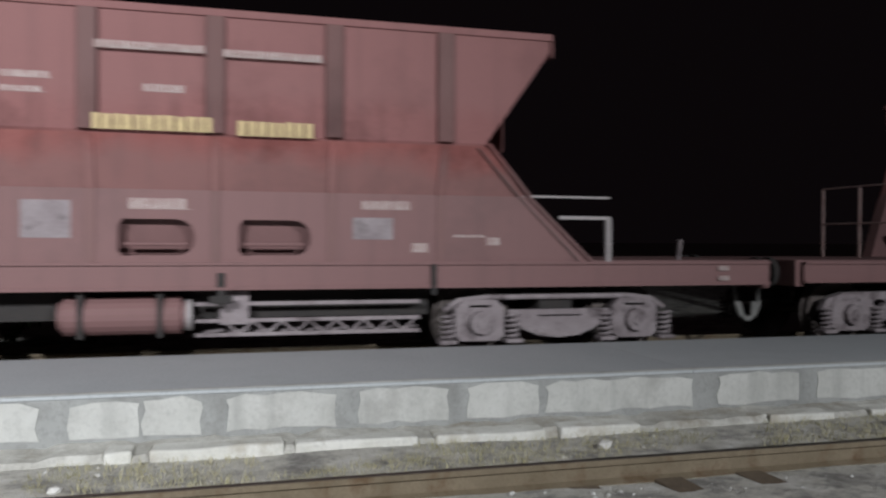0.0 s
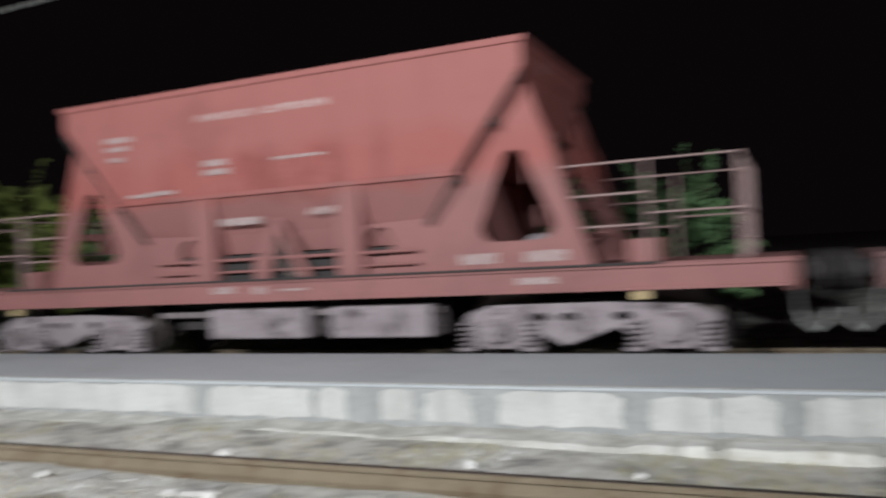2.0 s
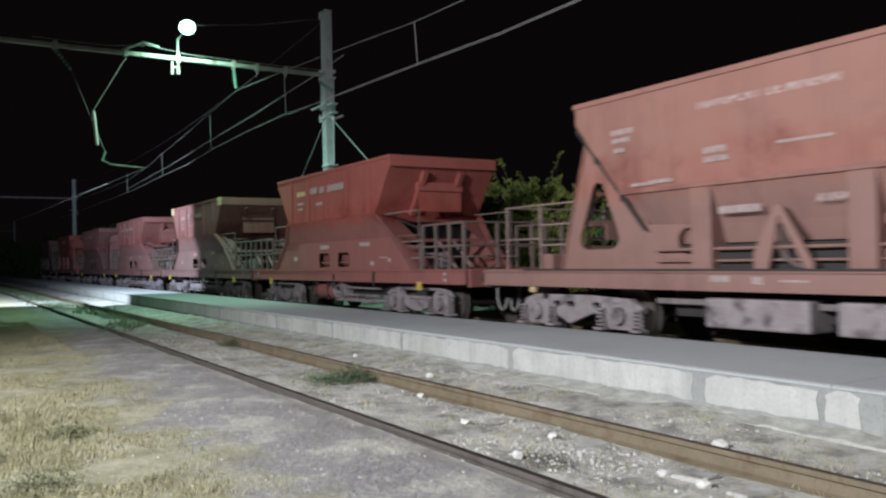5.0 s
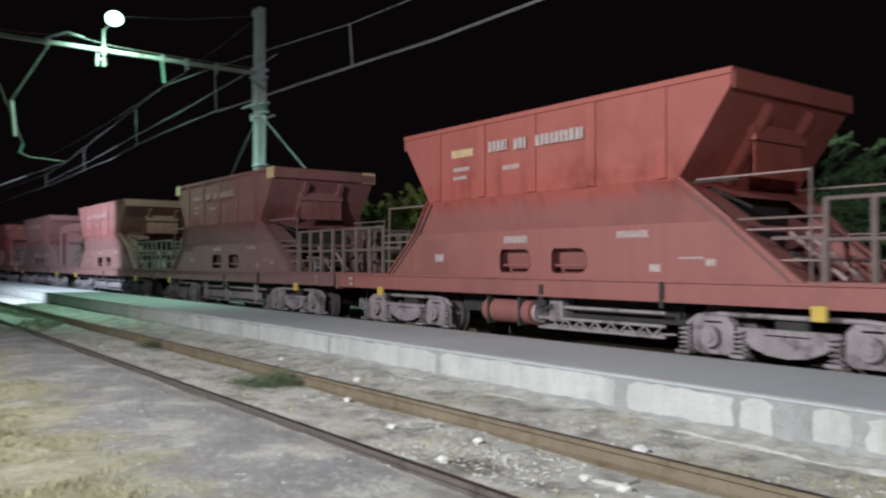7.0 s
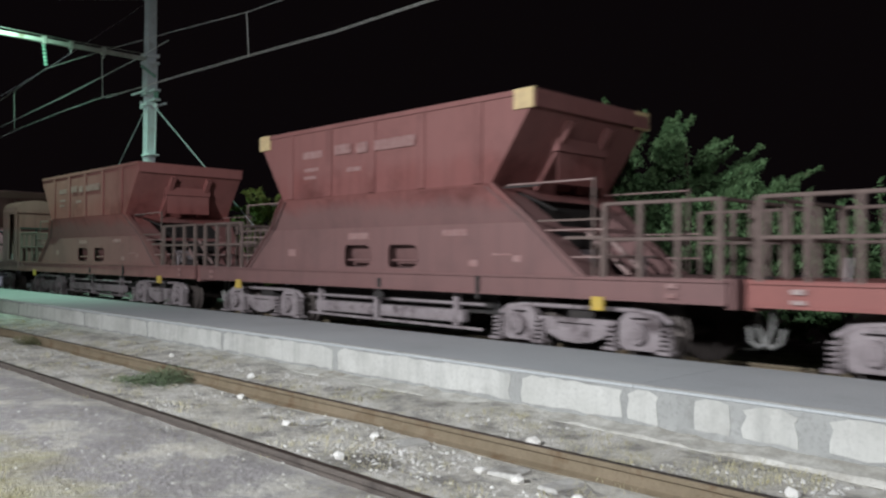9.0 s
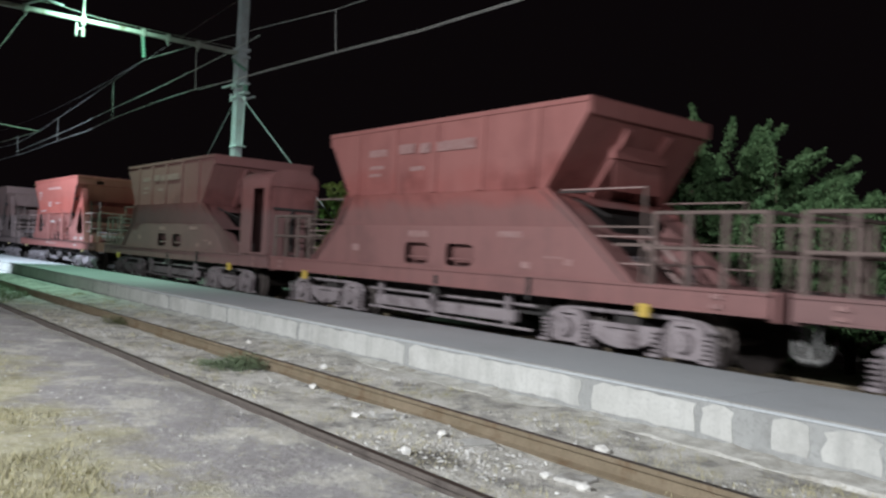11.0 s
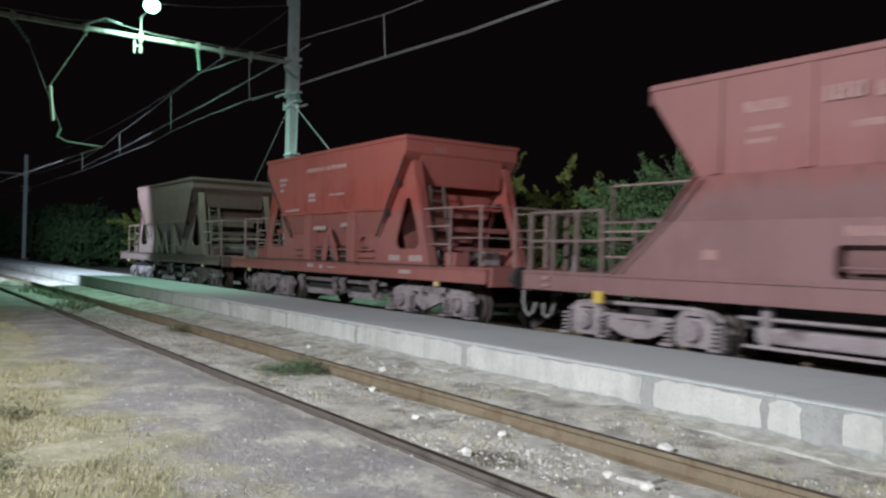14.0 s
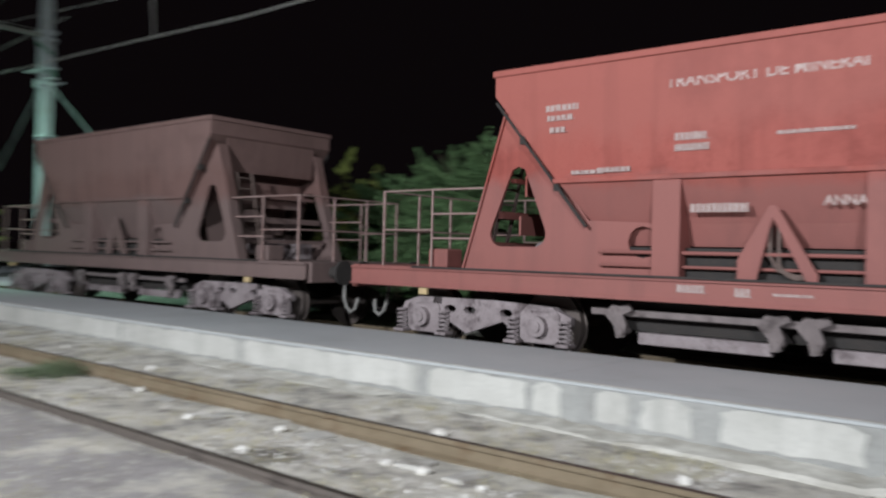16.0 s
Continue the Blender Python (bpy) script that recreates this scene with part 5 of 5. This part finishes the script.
def tri_hole(cx, z0, w, h):
    """A rounded triangular opening."""
    r = 0.17
    left, right, top = cx - w / 2, cx + w / 2, z0 + h
    return arc(right - r, z0 + r, r, -90, 25, 6) + [(cx + 0.10, top - 0.04)] + [(cx, top), (cx - 0.10, top - 0.04)] + arc(left + r, z0 + r, r, 155, 270, 6)


def build_wagon_b(mat, label, left=-6.15, right=6.15, lockers=False, bogies=(-3.95, 3.95), marked=True, caged=(-1, 1)):
    w = empty("hopper_wagon", label, "wagon", "wagons of the ore train")
    L, HY = 3.5, 1.45
    bm = bmesh.new()
    loft(bm, [rect(L - 0.05, HY - 0.05, 3.6), rect(L - 0.05, HY - 0.05, 3.78), rect(L, HY, 3.78), rect(L, HY, 3.47), rect(2.58, HY - 0.07, 2.34), rect(2.16, HY - 0.30, 1.80), rect(1.95, HY - 0.385, 1.54)], cap_low=True)
    bm.faces.new([v for v in bm.verts if abs(v.co.z - 3.6) < 1e-4])
    bmesh.ops.recalc_face_normals(bm, faces=bm.faces[:])
    hop = part("hopper", bm, mat, w)
    bm = boxes((-L - 0.03, L + 0.03, -HY - 0.03, -HY + 0.02, 3.72, 3.80), (-L - 0.03, L + 0.03, HY - 0.02, HY + 0.03, 3.72, 3.80), (-L - 0.03, -L + 0.02, -HY + 0.021, HY - 0.021, 3.72, 3.80), (L - 0.02, L + 0.03, -HY + 0.021, HY - 0.021, 3.72, 3.80), bevel=0.008)
    part("top_rim", bm, mat, hop)
    for s in (-1, 1):
        y0, y1 = sorted((s * (HY - 0.085), s * (HY - 0.045)))
        part("waist_angle", boxes((-2.62, 2.62, y0, y1, 2.30, 2.36), bevel=0.008), mat, hop)
        # posts down to the frame, a bracing gusset with pipes at the middle
        for x in (-1.12, 1.12):
            part("side_post", boxes((x - 0.17, x + 0.17, min(s * 1.38, s * 1.05), max(s * 1.38, s * 1.05), 1.17, 2.30), bevel=0.01), mat, w)
        bm = plate(bmesh.new(), [(-0.30, 1.17), (-0.10, 1.17), (0.06, 1.86), (0.42, 1.17), (0.52, 1.17), (0.52, 1.26), (0.10, 1.98), (0.02, 1.98), (-0.30, 1.40)], [], s * 1.36 - 0.015, 0.03)
        part("valve_gusset", bm, mat, w)
        bm = bmesh.new()
        for o in (0.0, 0.09):
            bent(bm, [(0.02 + o, s * 1.30, 1.75), (0.02 + o, s * 1.30, 1.45 - o), (0.10 + o, s * 1.30, 1.30 - o * 0.5), (0.28, s * 1.30, 1.24 - o * 0.3), (0.5, s * 1.30, 1.24)], 0.022)
        part("air_pipe", bm, RUST, w, "rusty bent air pipes")
        bm = bmesh.new()
        tube(bm, (-2.0, s * 1.30, 1.46), (2.0, s * 1.30, 1.46), 0.022)
        tube(bm, (-2.0, s * 1.28, 1.30), (2.0, s * 1.28, 1.30), 0.018)
        part("brake_pipe", bm, mat, w)
        # beam coloured near-black for the shaded space behind the pipes
        part("door_beam", boxes((-1.9, 1.9, min(s * 1.2, s * 1.08), max(s * 1.2, s * 1.08), 1.17, 1.52)), M_DARK, w)
        # the triangular end plates with their rounded openings
        for d in (-1, 1):
            o = [(3.42, 3.30), (3.52, 3.10), (3.72, 2.62), (4.12, 1.17), (1.30, 1.17), (1.26, 1.36), (1.25, 1.42), (1.25, 1.80), (1.60, 1.82), (2.2, 1.84), (2.62, 2.36), (3.2, 3.10), (3.30, 3.28)]
            h = [tri_hole(3.26, 1.50, 0.88, 1.06)]
            cir = [arc(1.47, 1.58, 0.19, 0, 330, 11)]
            if d < 0:
                o, h, cir = [[(-x, z) for x, z in q][::-1] for q in (o,)][0], [[(-x, z) for x, z in q][::-1] for q in h], [[(-x, z) for x, z in q][::-1] for q in cir]
            part("end_frame", plate(bmesh.new(), o, h + cir, s * 1.20 - 0.02, 0.04), mat, w, "triangular steel end frame with a rounded opening")
            bm = bar(bmesh.new(), (d * 3.46, s * 1.16, 3.30), (d * 4.14, s * 1.16, 1.17), 0.20, 0.03)
            part("frame_flange", bm, mat, w)
            # the rods' near-black colour carries the shadow gap beside the hopper edge
            part("edge_rod", tube(bmesh.new(), (d * 3.47, s * 1.46, 3.38), (d * 2.60, s * 1.3657, 2.2874), 0.020), M_DARK, w, "rod along the sloping end, shadow gap painted in its colour")
            bm = tube(bmesh.new(), (d * 2.60, s * 1.3657, 2.2874), (d * 2.18, s * 1.32, 1.76), 0.024)
            part("edge_rod", bm, M_DARK, w, "lower rod along the sloping end, shadow gap painted in its colour")
            for t in (0.3, 0.68):
                p = Vector((d * 3.47, s * 1.46, 3.38)).lerp(Vector((d * 2.18, s * 1.32, 1.76)), t)
                bm = bmesh.new()
                box(bm, p.x - 0.04, p.x + 0.04, min(p.y, p.y - s * 0.1), max(p.y, p.y - s * 0.1), p.z - 0.07, p.z + 0.03)
                part("rod_clamp", bm, M_DARK, w)
    for d in (-1, 1):
        end = right if d > 0 else left
        # under the end slope: cross beams, doors, ladder and rails
        part("end_apron", loft(bmesh.new(), [[(d * 3.49, -1.06, 3.60), (d * 3.49, 1.06, 3.60), (d * 3.47, 1.06, 3.60), (d * 3.47, -1.06, 3.60)], [(d * 3.40, -1.06, 2.82), (d * 3.40, 1.06, 2.82), (d * 3.38, 1.06, 2.82), (d * 3.38, -1.06, 2.82)]], True, True), mat, w, "broad sheet hanging below the rim")
        part("end_panel", boxes((min(d * 3.30, d * 3.33), max(d * 3.30, d * 3.33), -0.95, 0.80, 2.18, 2.66), bevel=0.005), mat, w)
        part("end_panel", boxes((min(d * 3.42, d * 3.45), max(d * 3.42, d * 3.45), -0.9, 0.3, 1.66, 1.92), bevel=0.005), mat, w)
        bm = bmesh.new()
        for x, z, t in ((3.0, 2.66, 0.10), (3.40, 2.42, 0.06), (3.6, 1.98, 0.10), (3.75, 1.56, 0.07)):
            box(bm, min(d * x, d * (x + 0.08)), max(d * x, d * (x + 0.08)), -1.07, 1.07, z - t, z)
        part("cross_beam", bm, mat, w)
        bm = bmesh.new()
        a = [bm.verts.new(p) for p in ((d * 2.6, -1.0, 2.3), (d * 2.6, 1.0, 2.3), (d * 2.95, 1.0, 1.25), (d * 2.95, -1.0, 1.25))]
        bm.faces.new(a)
        bmesh.ops.solidify(bm, geom=bm.faces[:], thickness=0.03)
        part("chute_wall", bm, mat, w)
        bm = tube(bmesh.new(), (d * 3.3, -0.5, 1.42), (d * 3.3, 0.45, 1.42), 0.17, 16)
        box(bm, min(d * 3.2, d * 3.6), max(d * 3.2, d * 3.6), 0.55, 0.95, 1.19, 1.5)
        part("air_cylinder", bm, M_BOG, w, "grey brake cylinder under the end slope")
        ladder(w, (d * 3.58, -0.75, 2.8), (d * 3.95, -0.75, 1.18), RUST, 0.34, 8)
        part("end_floor", boxes((min(d * 2.0, end), max(d * 2.0, end), -1.30, 1.30, 1.165, 1.185)), mat, w)
        for s in (-1, 1) if d in caged else ():
            railing(w, d * 4.75, end - d * 0.45, s * 1.2, M_TUBE, 2, 2.30, 1.72, 0.011)
            for z in (2.30, 1.95, 1.60):
                part("grab_rail", tube(bmesh.new(), (d * 3.9 if z < 2 else d * 3.8, s * 1.16, z), (d * 4.75, s * 1.2, z), 0.014), M_TUBE, w)
        bm = bmesh.new()
        rx = end - d * 0.45 if d in caged else d * 5.0
        for y in (-1.2, -0.4, 0.4, 1.2):
            bar(bm, (rx, y, 1.17), (rx, y, 2.30), 0.03, 0.03)
        for z in (1.72, 2.30):
            tube(bm, (rx, -1.2, z), (rx, 1.2, z), 0.013)
        part("end_rail", bm, M_TUBE, w)
        part("control_box", boxes((min(d * 4.5, d * 4.85), max(d * 4.5, d * 4.85), -1.15, -0.8, 1.185, 1.45), bevel=0.02), mat, w, "red control box on the end platform")
        part("lashing_block", boxes((min(d * 4.6, d * 4.75), max(d * 4.6, d * 4.75), -1.47, -1.41, 0.80, 0.89), bevel=0.01), M_PALE, w, "faded yellow bracket")
    solebar(w, mat, left, right, 1.40, 0.90, 1.17)
    # dark strip drawn for the shadow line above the solebar
    part("frame_ledge", boxes((-4.9, 4.9, -1.475, -1.40, 1.171, 1.195)), M_DARK, w)
    # beams and levers slung between the bogies
    part("upper_beam", boxes((-2.2, 2.2, -1.10, -1.02, 0.68, 0.76), bevel=0.01), M_CAST, w)
    if lockers:
        for x0, x1 in ((-1.15, 0.40), (0.75, 2.15)):
            part("side_locker", boxes((x0, x1, -1.30, -0.8, 0.40, 0.80), bevel=0.03), M_BOG, w, "pale grey steel locker between the bogies")
    else:
        for x0, x1 in ((-1.55, 0.0), (0.62, 2.0)):
            part("lower_beam", boxes((x0, x1, -1.12, -1.0, 0.36, 0.50), bevel=0.01), M_BOG, w)
        for x in (-1.80, 0.02, 0.42, 1.85):
            bm = plate(bmesh.new(), [(x - 0.16, 0.70), (x - 0.05, 0.83), (x + 0.04, 0.80), (x + 0.16, 0.84), (x + 0.20, 0.76), (x + 0.08, 0.70), (x + 0.13, 0.58), (x + 0.10, 0.44), (x, 0.42), (x - 0.03, 0.56)], [], -1.20, 0.05)
            tube(bm, (x + 0.06, -1.23, 0.50), (x + 0.06, -1.0, 0.50), 0.045, 10)
            part("door_lever", bm, M_CAST, w)
    # added dark filler, so the slots below the hopper look shaded
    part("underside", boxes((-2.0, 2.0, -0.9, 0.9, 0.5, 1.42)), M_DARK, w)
    for cx in bogies:
        build_bogie(w, cx, "b")
    if not marked:
        return w
    y = -HY - 0.006
    t = sign(w, "TRANSPORT DE MINERAI", -1.12, y + 0.012, 3.33, 0.185, M_LETTER)
    lettering(w, [(-2.72, -2.25, 3.20, 3.28), (-2.70, -2.30, 3.08, 3.15), (-2.66, -2.40, 2.93, 3.0)], M_WHITE, y + 0.02)
    lettering(w, [(-1.02, -0.62, 2.73, 2.82), (-1.02, -0.62, 2.61, 2.69), (0.1, 0.85, 2.72, 2.76), (-2.35, -1.9, 2.40, 2.45), (-2.0, -1.55, 2.41, 2.47)], M_WHITE, y + 0.045)
    sign(w, "ANNABA", 0.55, -1.335, 1.98, 0.14, M_LETTER)
    lettering(w, [(-0.85, -0.2, 1.92, 2.02)], M_WHITE, -1.335)
    lettering(w, [(-0.95, -0.6, 1.02, 1.11), (-0.30, -0.1, 1.0, 1.10), (0.1, 0.5, 1.03, 1.06), (3.3, 3.75, 1.0, 1.08)], M_WHITE, -1.425)
    lettering(w, [(2.55, 3.0, 1.25, 1.38), (3.35, 3.85, 1.25, 1.38)], M_WHITE, -1.222)
    for d in (-1, 1):
        part("plate_marking", boxes((min(d * 3.44, d * 3.50) - 0.0, max(d * 3.44, d * 3.5) + 0.0, -0.75, -0.45, 3.50, 3.62)), M_WHITE, hop)
    return w


train = []  # thing, centre at the start


def add(thing, centre):
    train.append((thing, centre))


add(build_wagon_b(ROSE, "dusty red ore hopper wagon seen by its long end platform", left=-7.5, bogies=(-5.5, 3.95), caged=(1,)), 14.60)
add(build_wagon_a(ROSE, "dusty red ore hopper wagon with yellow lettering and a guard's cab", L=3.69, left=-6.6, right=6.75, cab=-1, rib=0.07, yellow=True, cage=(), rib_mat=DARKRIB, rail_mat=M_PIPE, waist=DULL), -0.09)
add(build_wagon_b(LOCKER_RED, "bright red ore hopper wagon with triangular end frames and lockers", lockers=True), -13.69)
add(build_wagon_b(ORANGE, "sun-bleached orange-red ore hopper wagon with triangular end frames", lockers=True), -27.17)
add(build_wagon_a(RED, "red ore hopper wagon with worn white lettering"), -40.37)
add(build_wagon_a(MAROON, "grimy maroon ore hopper wagon with pale yellow corners", corner=M_PALE, tank=False, mark=M_FAINT), -53.12)
add(build_wagon_a(DULL, "dull red ore hopper wagon with ribbed sides", tank=False, mark=M_FAINT), -65.87)
add(build_wagon_a(ROSE, "dusty red ore hopper wagon with a round-roofed guard's cab", cab=1, right=6.6, tank=False, mark=M_FAINT), -78.82)
add(build_wagon_b(RED, "bright red ore hopper wagon with triangular end frames"), -92.10)
add(build_wagon_b(BROWN, "ore-stained brown hopper wagon at the end of the train", marked=False), -105.47)


def run(t):
    """How far the gathering train has rolled, in metres."""
    return 3.464 * t + 0.149587 * t * t - 0.00107 * t ** 3


def motions():
    steps = [k * 0.5 for k in range(33)]
    for thing, centre in train:
        walk(thing, [(t, pose(centre + run(t), TRACK_Y, 0)) for t in steps])
    fine = [k / 15 for k in range(241)]
    for w, x in wheelsets:
        walk(w, [(t, pose(x, 0, WHEEL_R, 0, math.degrees(run(t) / WHEEL_R) % 360.0, 0)) for t in fine])


motions()
